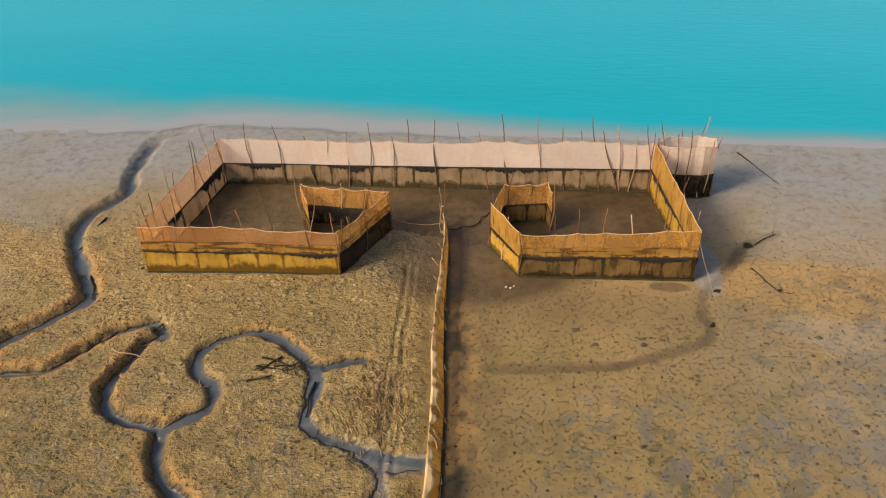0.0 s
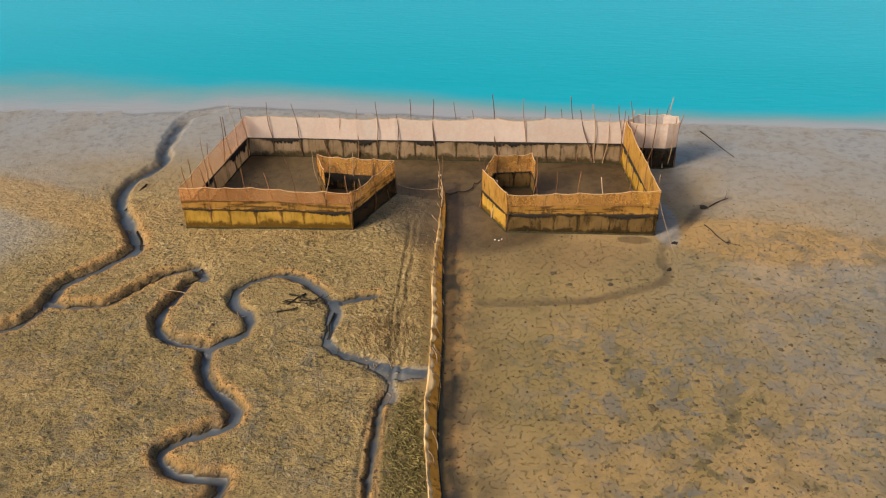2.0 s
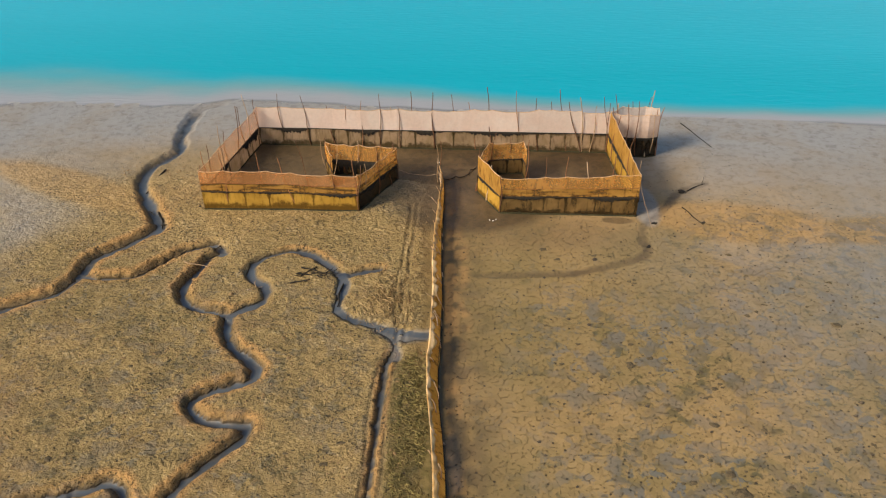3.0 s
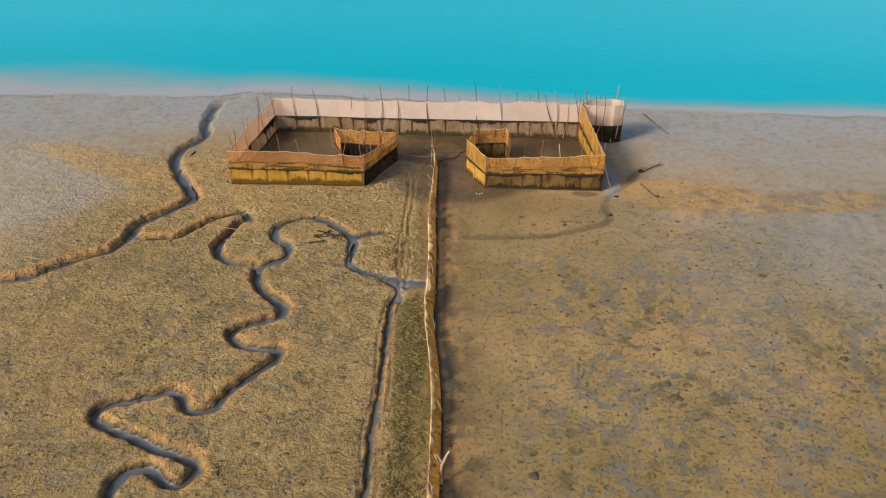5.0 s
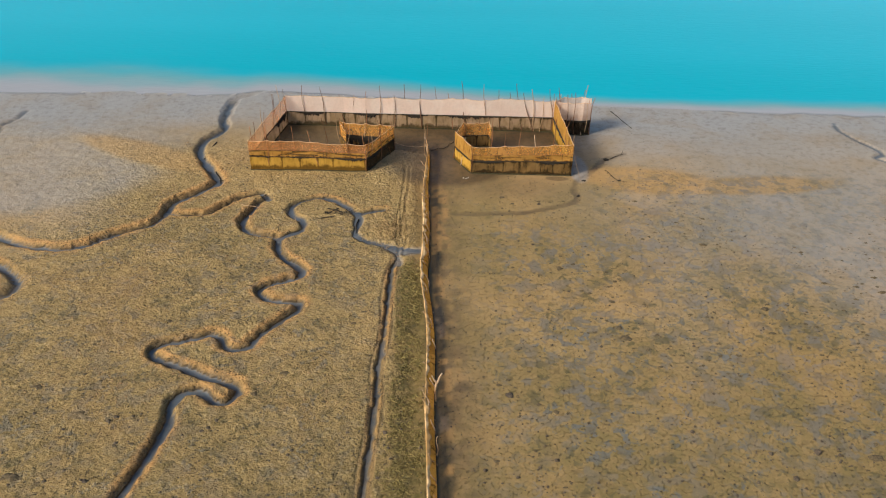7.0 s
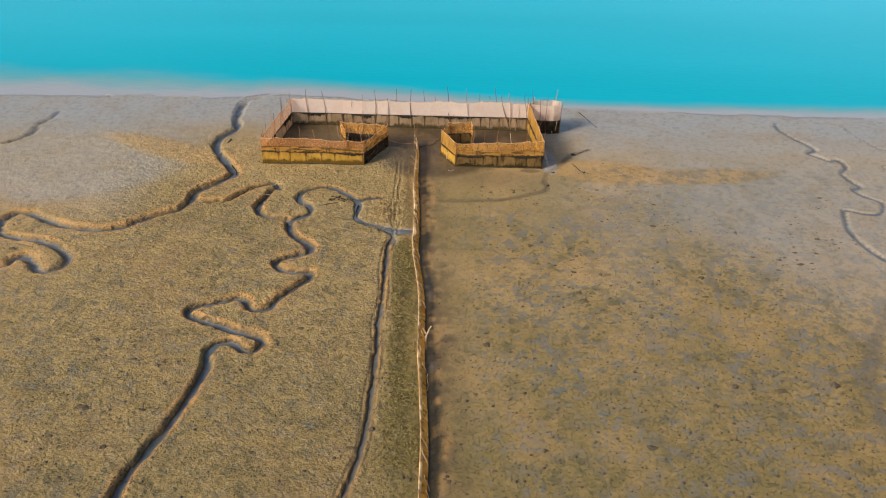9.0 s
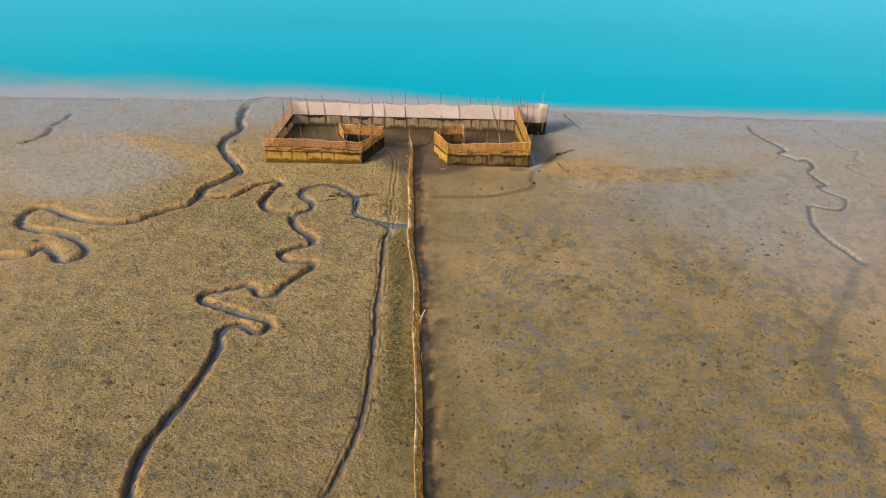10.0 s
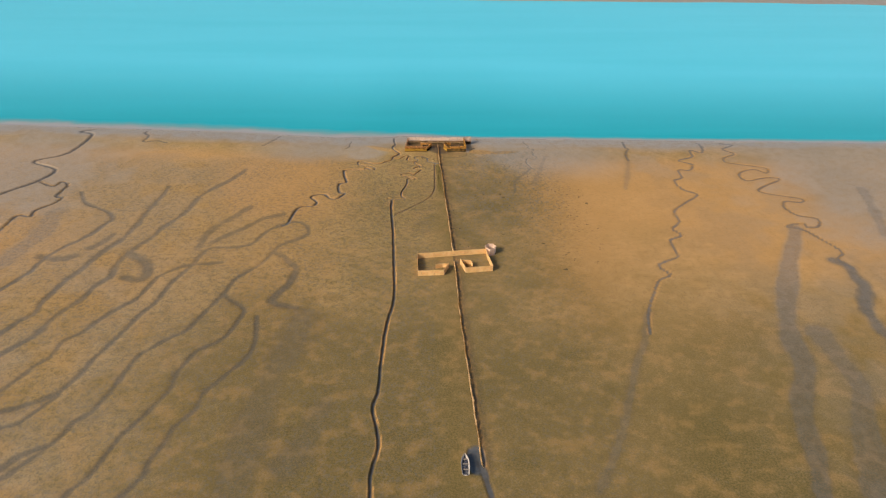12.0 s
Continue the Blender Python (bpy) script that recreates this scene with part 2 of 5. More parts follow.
def wood_material(name, dark, light):
    m, n, l, p = material(name)
    c = coords(n)
    chance = n.new("ShaderNodeObjectInfo").outputs["Random"]
    g = noise_tex(n, l, c, 90, 4, 0.6)
    col = mix(n, l, ramp(n, l, g, 0.3, 0.7), dark, light)
    col = mix(n, l, ramp(n, l, chance, 0.55, 1.0, 0, 0.8), col, tuple(0.14 + 1.05 * v for v in light) if name == "bleached_stick" else tuple(1.9 * v for v in light))
    l.new(col, p.inputs["Base Color"])
    p.inputs["Roughness"].default_value = 0.85
    l.new(bump(n, l, g, 0.6, 0.002), p.inputs["Normal"])
    return m


def rough_material(name, a, b, scale=60, roughness=0.85):
    m, n, l, p = material(name)
    g = noise_tex(n, l, coords(n), scale, 5, 0.65)
    l.new(mix(n, l, ramp(n, l, g, 0.3, 0.7), a, b), p.inputs["Base Color"])
    p.inputs["Roughness"].default_value = roughness
    l.new(bump(n, l, g, 0.5, 0.003), p.inputs["Normal"])
    return m


MUD = mud_material()
SEA = water_material()
NET_PALE = net_material("pale_net", (0.95, 0.80, 0.69), (0.92, 0.73, 0.61), (0.66, 0.48, 0.34), 0.20, 0.08)
NET_PEACH = net_material("peach_net", (0.92, 0.45, 0.165), (0.78, 0.345, 0.10), (0.42, 0.19, 0.06), 0.70, 0.35)
NET_AMBER = net_material("amber_net", (0.86, 0.47, 0.125), (0.68, 0.34, 0.075), (0.36, 0.17, 0.045), 0.56, 0.5)
NET_TAN = net_material("tan_net", (0.76, 0.44, 0.105), (0.54, 0.29, 0.060), (0.20, 0.100, 0.028), 0.36, 0.7)
NET_GOLD = net_material("golden_net", (0.60, 0.360, 0.066), (0.43, 0.245, 0.038), (0.100, 0.052, 0.012), 0.07, 0.45, 0.10)
NET_MUDDY = net_material("muddy_net", (0.60, 0.42, 0.26), (0.40, 0.275, 0.145), (0.075, 0.052, 0.018), 0.16, 0.35)
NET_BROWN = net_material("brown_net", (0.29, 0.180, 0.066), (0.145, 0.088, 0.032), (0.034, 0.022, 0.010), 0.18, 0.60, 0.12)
NET_CREAM = net_material("cream_net", (0.97, 0.70, 0.36), (0.88, 0.56, 0.24), (0.62, 0.36, 0.14), 0.14, 0.2, 0.15)
# black with weed; on the angled wall the black stands for shade
NET_DARK = net_material("black_net", (0.085, 0.060, 0.036), (0.045, 0.032, 0.020), (0.014, 0.011, 0.008), 0.25, 0.8, 0.10)
NET_ROSE = net_material("rose_net", (0.95, 0.78, 0.66), (0.88, 0.68, 0.55), (0.55, 0.36, 0.24), 0.50, 0.25)
STAKE = wood_material("stake_wood", (0.085, 0.035, 0.015), (0.20, 0.09, 0.035))
BLEACHED = wood_material("bleached_stick", (0.30, 0.19, 0.10), (0.46, 0.30, 0.16))
ROPE = rough_material("pale_rope", (0.55, 0.33, 0.17), (0.76, 0.52, 0.30), 60, 0.85)
SEAM = rough_material("brown_seam", (0.16, 0.065, 0.025), (0.28, 0.12, 0.045))
TARRED = rough_material("tarred_rope", (0.008, 0.006, 0.005), (0.020, 0.015, 0.010))
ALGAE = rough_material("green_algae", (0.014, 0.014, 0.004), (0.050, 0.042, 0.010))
WEED = rough_material("dried_weed", (0.007, 0.005, 0.003), (0.026, 0.018, 0.009), 60, 0.95)
CLOD = rough_material("dark_clod", (0.055, 0.040, 0.028), (0.12, 0.085, 0.05))
CRUST = rough_material("mud_crust", (0.19, 0.115, 0.048), (0.36, 0.225, 0.095), 40, 0.95)
SHELL = rough_material("bleached_shell", (0.62, 0.57, 0.50), (0.78, 0.74, 0.68), 80, 0.5)

# ---------------------------------------------------------------- the tidal flat
RNG = np.random.default_rng(7)
TABLE = RNG.random((256, 256))


def vnoise(x, y, scale):
    """Smooth value noise, 0 to 1."""
    x, y = x * scale + 91.3, y * scale + 37.7
    i, j = np.floor(x).astype(int), np.floor(y).astype(int)
    u, v = x - i, y - j
    u, v = u * u * (3 - 2 * u), v * v * (3 - 2 * v)
    a, b = TABLE[i % 256, j % 256], TABLE[(i + 1) % 256, j % 256]
    c, d = TABLE[i % 256, (j + 1) % 256], TABLE[(i + 1) % 256, (j + 1) % 256]
    return (a * (1 - u) + b * u) * (1 - v) + (c * (1 - u) + d * u) * v


def smooth(x, a, b):
    t = np.clip((x - a) / (b - a), 0, 1)
    return t * t * (3 - 2 * t)


def shore(x):
    """Northing of the water's edge."""
    return np.interp(x, (-80, -18.8, -9, -4.2, -2.6, -1.95, -1.72, -1.5, -1.2, -0.6, 0.44, 1.6, 2.8, 5, 10, 18.8, 80), (5.3, 2.85, 2.05, 1.42, 1.45, 1.46, 1.47, 1.58, 1.58, 1.50, 1.42, 1.32, 1.29, 1.23, 1.08, 0.78, -0.5))


def turbid(x):
    """Width of the belt of muddy water along the edge."""
    return np.interp(x, (-30, -9, -4, -2.5, -1.45, -0.66, 0.1, 1.1, 1.8, 5, 30), (0.75, 0.70, 0.68, 0.68, 0.46, 0.40, 0.34, 0.26, 0.24, 0.30, 0.45))


def spline(points, n=7):
    """Catmull-Rom through the points of a creek."""
    p = np.array([points[0], *points, points[-1]], float)
    t = np.linspace(0, 1, n, endpoint=False)[:, None]
    out = [0.5 * (2 * b + (c - a) * t + (2 * a - 5 * b + 4 * c - d) * t ** 2 + (3 * b - a - 3 * c + d) * t ** 3)
           for a, b, c, d in zip(p, p[1:], p[2:], p[3:])]
    return np.vstack([*out, p[-1:]])


def stretch(*steps):
    """Grid lines: (to, step) pairs from the first number on."""
    out = [steps[0]]
    for to, step in steps[1:]:
        k = max(1, round((to - out[-1]) / step))
        out += list(np.linspace(out[-1], to, k + 1)[1:])
    return out


def spread(start, step, grow, limit):
    out = []
    way = -1 if start < 0 else 1
    while abs(start) < limit:
        step *= grow
        start += way * step
        out.append(start)
    return out


CREEKS = {}


def creek(name, half, bank, depth, damp, *line):
    """A channel: half width of the bed, width of the bank, depth, wetness of the bed, middle line."""
    CREEKS[name] = (list(line), half, bank, depth, damp)


creek("west", 0.016, 0.046, 0.036, 1, (-1.3, 1.66), (-1.42, 1.66), (-1.52, 1.61), (-1.56, 1.53), (-1.65, 1.47), (-1.69, 1.37), (-1.69, 1.26), (-1.69, 1.15),
      (-1.68, 1.05), (-1.67, 0.95), (-1.64, 0.86), (-1.62, 0.78), (-1.64, 0.7), (-1.68, 0.61), (-1.72, 0.52), (-1.74, 0.44), (-1.73, 0.36), (-1.7, 0.27),
      (-1.66, 0.19), (-1.61, 0.11), (-1.57, 0.04), (-1.52, -0.04), (-1.48, -0.1), (-1.45, -0.16), (-1.45, -0.21), (-1.47, -0.25), (-1.52, -0.3), (-1.56, -0.37),
      (-1.62, -0.42), (-1.69, -0.5), (-1.7, -0.6), (-1.71, -0.71), (-1.76, -0.81), (-1.86, -0.89), (-1.97, -0.96), (-2.07, -1.05), (-2.17, -1.11))
creek("west_bends", 0.015, 0.038, 0.04, 1, (-2.07, -1.05), (-2.2, -1.13), (-2.42, -1.12), (-2.62, -1.06), (-2.8, -0.96), (-2.91, -0.9), (-3.02, -0.93),
      (-3.06, -1.04), (-3.03, -1.17), (-2.92, -1.25), (-2.76, -1.28), (-2.61, -1.32), (-2.46, -1.42), (-2.36, -1.53), (-2.37, -1.63), (-2.45, -1.69),
      (-2.54, -1.67), (-2.61, -1.58), (-2.68, -1.52), (-2.74, -1.54), (-2.78, -1.64), (-2.89, -1.67))
creek("west_lower", 0.022, 0.05, 0.045, 0.9, (-2.87, -1.66), (-3.49, -1.72), (-3.5, -2.12), (-3.38, -2.73), (-3.6, -2.84), (-3.63, -3.22), (-3.54, -3.6),
      (-3.37, -3.68), (-3.61, -4.08), (-3.86, -4.07), (-4.1, -3.75), (-4.47, -3.82), (-4.54, -4.01), (-4.31, -4.33), (-4.41, -4.64), (-4.87, -4.76), (-5.04, -5.34),
      (-5.11, -5.88), (-5.3, -6.1))
creek("link", 0.013, 0.036, 0.034, 1, (-1.71, -0.66), (-1.6, -0.68), (-1.53, -0.68), (-1.46, -0.67), (-1.41, -0.65), (-1.36, -0.6), (-1.32, -0.54), (-1.27, -0.48),
      (-1.22, -0.42), (-1.16, -0.38), (-1.11, -0.35), (-1.07, -0.35), (-1.03, -0.4), (-1.01, -0.44))
creek("middle", 0.012, 0.038, 0.038, 1, (-1.02, -0.43), (-1.05, -0.44), (-1.08, -0.48), (-1.09, -0.53), (-1.11, -0.6), (-1.13, -0.68), (-1.14, -0.74),
      (-1.12, -0.8), (-1.09, -0.86), (-1.05, -0.89), (-0.99, -0.92), (-0.92, -0.93), (-0.87, -0.95), (-0.85, -0.98), (-0.84, -1.03), (-0.83, -1.09), (-0.8, -1.15),
      (-0.76, -1.2), (-0.7, -1.25), (-0.63, -1.33), (-0.64, -1.4), (-0.71, -1.44), (-0.79, -1.48), (-0.85, -1.54), (-0.85, -1.58), (-0.78, -1.64), (-0.68, -1.66),
      (-0.59, -1.67), (-0.6, -1.75), (-0.66, -1.83), (-0.73, -1.92), (-0.78, -2), (-0.81, -2.08), (-0.88, -2.11), (-0.94, -2.09), (-0.99, -2.01), (-1.04, -1.98),
      (-1.11, -2.01), (-1.2, -2.05))
creek("middle_bends", 0.013, 0.036, 0.038, 1, (-1.2, -2.05), (-1.28, -2.08), (-1.34, -2.12), (-1.32, -2.18), (-1.23, -2.23), (-1.12, -2.27), (-1, -2.33),
      (-0.89, -2.37), (-0.81, -2.41), (-0.79, -2.46), (-0.82, -2.52), (-0.88, -2.53), (-0.94, -2.49), (-0.99, -2.45), (-1.05, -2.46), (-1.09, -2.49),
      (-1.11, -2.56), (-1.1, -2.64), (-1.09, -2.73), (-1.17, -3.15), (-1.29, -3.53), (-1.31, -3.82), (-1.28, -3.96), (-1.17, -4.12), (-1.35, -4.18), (-1.78, -4.12))
creek("lower", 0.018, 0.045, 0.052, 0.6, (-1.78, -4.12), (-1.63, -4.25), (-1.65, -4.66), (-1.6, -5.4), (-1.55, -6.2), (-1.51, -7.01), (-1.43, -9.13),
      (-1.4, -10.54), (-1.57, -11.77), (-1.66, -13.28), (-1.69, -14.57), (-1.8, -15.24), (-1.66, -15.99), (-1.61, -16.55), (-1.74, -17.41), (-1.73, -18.09),
      (-1.8, -20.5), (-1.6, -24))
creek("loop", 0.017, 0.026, 0.022, 1, (-0.84, -0.96), (-0.79, -0.92), (-0.74, -0.88), (-0.71, -0.84), (-0.71, -0.79), (-0.72, -0.74), (-0.74, -0.71), (-0.77, -0.69),
      (-0.81, -0.65), (-0.83, -0.6), (-0.83, -0.55), (-0.81, -0.51), (-0.77, -0.46), (-0.72, -0.43), (-0.65, -0.41), (-0.58, -0.42), (-0.52, -0.45), (-0.46, -0.5),
      (-0.41, -0.55), (-0.38, -0.6), (-0.35, -0.62), (-0.28, -0.6), (-0.22, -0.58), (-0.17, -0.56))
creek("pool", 0.024, 0.02, 0.014, 1, (-0.35, -0.62), (-0.33, -0.67), (-0.33, -0.73), (-0.33, -0.81), (-0.34, -0.87), (-0.32, -0.92), (-0.28, -0.96), (-0.22, -0.99),
      (-0.14, -1.02), (-0.08, -1.05), (0.01, -1.07), (0.09, -1.09))
creek("puddle", 0.02, 0.05, 0.01, 0.75, (-0.1, -1.05), (-0.03, -1.1), (0.04, -1.1), (0.1, -1.09))
creek("puddle_head", 0.022, 0.03, 0.01, 0.75, (-0.05, -1.07), (-0.03, -1.16), (-0.03, -1.24))
creek("ditch", 0.008, 0.018, 0.02, 0.7, (-0.04, -1.22), (-0.06, -1.33), (-0.06, -1.63), (-0.06, -1.86), (-0.06, -2.06), (-0.07, -2.25), (-0.06, -2.46),
      (-0.07, -3.07), (-0.09, -3.35), (-0.13, -3.56), (-0.19, -3.78), (-0.25, -3.94), (-0.42, -4.21), (-0.94, -4.79), (-1.43, -5.27), (-1.57, -5.5))
creek("east", 0.013, 0.022, 0.015, 0.9, (3.59, 1.25), (3.69, 1.18), (3.66, 0.97), (3.74, 0.74), (3.81, 0.62), (3.85, 0.49), (3.76, 0.42), (3.84, 0.33), (3.9, 0.26),
      (3.98, 0.29), (4, 0.14), (3.91, 0.02), (3.94, -0.14), (3.97, -0.23), (3.89, -0.28), (3.94, -0.39), (4.04, -0.51), (3.94, -0.68), (3.82, -0.69), (3.69, -0.64),
      (3.65, -0.66), (3.6, -0.83), (3.57, -0.94), (3.58, -1.1), (3.62, -1.27), (3.69, -1.43), (3.73, -1.58))
creek("east_gully", 0.02, 0.055, 0.004, 0.15, (3.73, -1.58), (3.63, -1.66), (3.5, -1.9), (3.27, -2.21), (3.08, -2.48), (2.91, -2.86), (2.89, -3.15), (2.89, -3.41),
      (2.83, -3.65))
creek("east_small", 0.008, 0.016, 0.006, 0.5, (4.32, 1.07), (4.36, 0.86), (4.41, 0.71), (4.49, 0.52), (4.59, 0.49), (4.49, 0.33), (4.52, 0.21), (4.34, 0.18),
      (4.37, 0.06), (4.44, -0.04))
creek("west_rill", 0.01, 0.024, 0.018, 0.8, (-3.64, 0.31), (-3.52, 0.46), (-3.49, 0.6), (-3.52, 0.73), (-3.46, 0.87), (-3.44, 1.04))
creek("west_rill_far", 0.015, 0.04, 0.03, 0.6, (-6.3, 1.96), (-6.57, 1.36), (-7.03, 0.61))
creek("seep", 0.006, 0.035, 0.003, 0, (1.7, 0.39), (1.54, 0.29), (1.42, 0.1), (1.27, -0.1), (1.23, -0.26), (1.25, -0.33), (1.2, -0.42), (1.06, -0.49),
      (0.85, -0.57), (0.63, -0.59), (0.36, -0.61))
creek("far_west", 0.035, 0.06, 0.05, 0.9, (-14.04, 2.54), (-14.86, 2.13), (-14.29, 1.72), (-14.61, -0.09), (-15.64, -0.88), (-14.54, -1.61), (-14.82, -2.6),
      (-15.58, -3.5), (-16.2, -4.48))
creek("far_west_arm", 0.028, 0.05, 0.04, 0.9, (-14.82, -2.6), (-14.1, -3.05), (-13.89, -2.67), (-13.59, -2.98), (-13.66, -3.84), (-13.41, -3.96), (-13.57, -4.43),
      (-13.98, -4.91), (-13.99, -5.38), (-14.46, -5.33), (-14.61, -6.33), (-14.99, -7.13))
creek("far_west_low", 0.05, 0.09, 0.012, 0.4, (-12.88, -3.54), (-12.5, -4.34), (-11.87, -4.77), (-11.34, -5.19), (-11.15, -5.6), (-11.22, -5.87), (-11.47, -6.53),
      (-11.76, -7.01), (-12.06, -7.44), (-12.34, -7.9), (-12.49, -8.41), (-12.56, -8.9), (-12.74, -9.28), (-12.91, -9.69), (-13.23, -10.28))
creek("far_rill", 0.022, 0.05, 0.03, 0.7, (-12.02, 2.46), (-12.16, 1.96), (-11.91, 1.64), (-11.96, 1.04), (-11.5, 1.16), (-10.97, 0.93))
creek("fan_a", 0.05, 0.12, 0.01, 0.3, (-9.85, -3.09), (-9.92, -4), (-10.08, -4.86), (-10.17, -5.88), (-10.28, -6.46), (-10.39, -7.02), (-10.68, -7.56),
      (-10.89, -8.25), (-11.1, -8.92), (-11.33, -9.45), (-11.46, -10), (-11.56, -10.59), (-11.58, -11.16), (-11.89, -11.56), (-12.13, -12.08), (-12.45, -12.71))
creek("fan_b", 0.05, 0.12, 0.01, 0.25, (-7.32, -1.64), (-7.53, -2.24), (-7.85, -2.77), (-8.25, -3.33), (-8.59, -4.1), (-8.75, -5.08), (-9.06, -5.77),
      (-9.31, -6.28), (-9.43, -6.84), (-9.74, -7.39), (-9.94, -7.92), (-10.08, -8.6), (-10.05, -9.25), (-10.32, -9.71), (-10.45, -10.31), (-10.73, -10.89),
      (-10.95, -11.35), (-11.16, -12.22), (-11.63, -12.89), (-12.07, -13.54))
creek("fan_c", 0.034, 0.085, 0.012, 0.2, (-5.3, -5.99), (-5.71, -6.42), (-5.92, -6.87), (-6.12, -7.31), (-6.54, -7.49), (-7.08, -7.52), (-7.43, -7.59),
      (-7.63, -8.11), (-7.73, -8.62), (-8, -9.26), (-8.14, -9.73), (-8.31, -10.62), (-8.56, -11.19), (-8.75, -11.86), (-8.9, -12.38), (-9.06, -12.82),
      (-9.25, -13.35), (-9.35, -13.92), (-9.54, -14.35), (-9.66, -14.78), (-9.94, -15.28), (-10.19, -15.67), (-10.62, -15.89), (-11.03, -16.4))
creek("fan_d", 0.034, 0.085, 0.012, 0.2, (-6.89, -8.46), (-7.9, -8.61), (-8.34, -8.94), (-8.6, -9.26), (-8.73, -9.73), (-8.93, -10.47), (-9.34, -10.98),
      (-9.7, -11.58), (-9.92, -12.06), (-10.3, -12.49), (-10.37, -13.1), (-10.64, -13.52), (-10.85, -14.05), (-11.09, -14.48), (-11.52, -15.06))
creek("fan_e", 0.034, 0.085, 0.012, 0.2, (-5.3, -5.99), (-4.84, -5.83), (-4.53, -6.03), (-4.34, -6.5), (-4.52, -6.88), (-4.86, -7.14), (-5.19, -7.42), (-5.32, -7.78),
      (-5.57, -8.47), (-5.92, -8.96), (-6.26, -9.44), (-6.39, -10.05), (-6.6, -10.64), (-6.85, -11.34), (-7.09, -12.01), (-7.47, -12.34), (-7.81, -12.76),
      (-8.08, -13.12), (-8.2, -13.71), (-8.31, -14.26), (-8.42, -14.79), (-8.59, -15.3), (-8.87, -15.65), (-8.98, -16.07), (-9.17, -16.43), (-9.59, -17.12),
      (-9.97, -17.64))
creek("fan_f", 0.07, 0.14, 0.01, 0.2, (-5.31, -7.85), (-5.01, -8.03), (-4.75, -8.41), (-4.48, -8.81), (-4.52, -9.36), (-4.62, -9.83), (-4.87, -10.22),
      (-4.98, -10.6), (-4.65, -10.83), (-4.19, -10.95))
creek("fan_g", 0.034, 0.085, 0.012, 0.2, (-6.45, -10.2), (-6.13, -10.56), (-5.69, -10.99), (-5.73, -11.49), (-5.9, -12.15), (-6.13, -12.53), (-6.57, -12.9),
      (-6.76, -13.38), (-6.91, -13.95), (-6.91, -14.5), (-7.12, -15.02), (-7.36, -15.61), (-7.61, -16.09), (-7.73, -16.54), (-7.84, -16.98), (-7.94, -17.4),
      (-8.14, -17.72), (-8.35, -18.11))
creek("fan_h", 0.034, 0.085, 0.01, 0.2, (-5.26, -11.36), (-5.11, -12.67), (-5.29, -13.39), (-5.51, -13.74), (-5.78, -14.19), (-6.04, -14.62), (-6.11, -15.24),
      (-6.44, -15.82), (-6.55, -16.38), (-6.73, -16.91), (-6.77, -17.42), (-7.13, -18.05))
creek("fan_i", 0.1, 0.17, 0.004, 0.2, (-9.85, -7.92), (-9.4, -8.27), (-9.02, -8.74), (-8.95, -9.22), (-9.22, -9.47), (-9.57, -9.31))
creek("fan_j", 0.05, 0.14, 0.004, 0.1, (-5.4, -5.3), (-6.03, -5.59), (-6.42, -6.1), (-6.97, -6.67), (-7.41, -7.23))
creek("fan_r", 0.06, 0.16, 0.004, 0.1, (-6.57, -4.71), (-6.95, -5.3), (-7.47, -6.09), (-7.7, -6.74), (-7.79, -7.58))
creek("fan_k", 0.1, 0.16, 0.004, 0.2, (-11.52, -7.98), (-11.79, -8.18), (-12.15, -8.18), (-12.54, -8.07))
creek("fan_s", 0.25, 0.5, 0.004, 0.2, (-13.22, -5.05), (-13.19, -6.63), (-13.37, -7.54), (-13.58, -8.3))
creek("fan_t", 0.25, 0.5, 0.004, 0.1, (-3.92, -11.24), (-4.08, -12.43), (-4.38, -13.52), (-4.48, -14.74), (-4.62, -15.94), (-4.72, -17.2), (-4.83, -18.17))
creek("fan_u", 0.2, 0.5, 0.004, 0.1, (-3.04, -15.18), (-3.27, -16.15), (-3.72, -17.21))
creek("fan_v", 0.08, 0.14, 0.004, 0.2, (-10.78, -6.65), (-10.97, -7.2), (-11.21, -7.56))
creek("fan_w", 0.06, 0.12, 0.006, 0.2, (-9.7, -14.67), (-10.2, -14.98), (-10.75, -15.27))
creek("fan_x", 0.05, 0.12, 0.006, 0.2, (-9.23, -16.43), (-9.64, -16.69), (-9.96, -17.12))
creek("east_line", 0.03, 0.05, 0.016, 0.6, (10.83, 1.03), (11, 0.52), (10.81, -0.13), (10.42, 0.14), (10.31, -0.5), (9.67, -0.86), (10.1, -1.22), (9.88, -1.74),
      (9.43, -1.74), (9.36, -2.42), (9, -2.68), (9.12, -3.39), (9.53, -3.85), (8.96, -4.45), (8.33, -5.17), (8.32, -5.87), (7.96, -6.4), (8.13, -6.84),
      (7.66, -7.17), (7.66, -7.83), (7.63, -8.21), (6.89, -8.71), (7.1, -9.27), (6.69, -9.59), (6.33, -10.32), (5.9, -11.39), (5.74, -12.29))
creek("far_east", 0.028, 0.05, 0.018, 0.6, (11.82, 0.83), (12.31, 0.64), (11.79, 0.25), (12.1, -0.24), (11.59, -0.61), (11.53, -1.04), (12.26, -1.33),
      (12.93, -1.58), (12.77, -2.02), (12.37, -1.68), (11.7, -2.09), (11.79, -2.69), (12.62, -2.43), (13.07, -2.6), (11.92, -3.56), (13.24, -4.17), (13.12, -4.47),
      (12.6, -4.38), (12.41, -4.85), (12.6, -5.42), (13.22, -5.71), (13.03, -6.25), (12.64, -6.3), (12.55, -6.03), (11.94, -6.24), (12.43, -6.51), (12.78, -7.21),
      (13.09, -7.95), (12.76, -8.42), (12.99, -8.99))
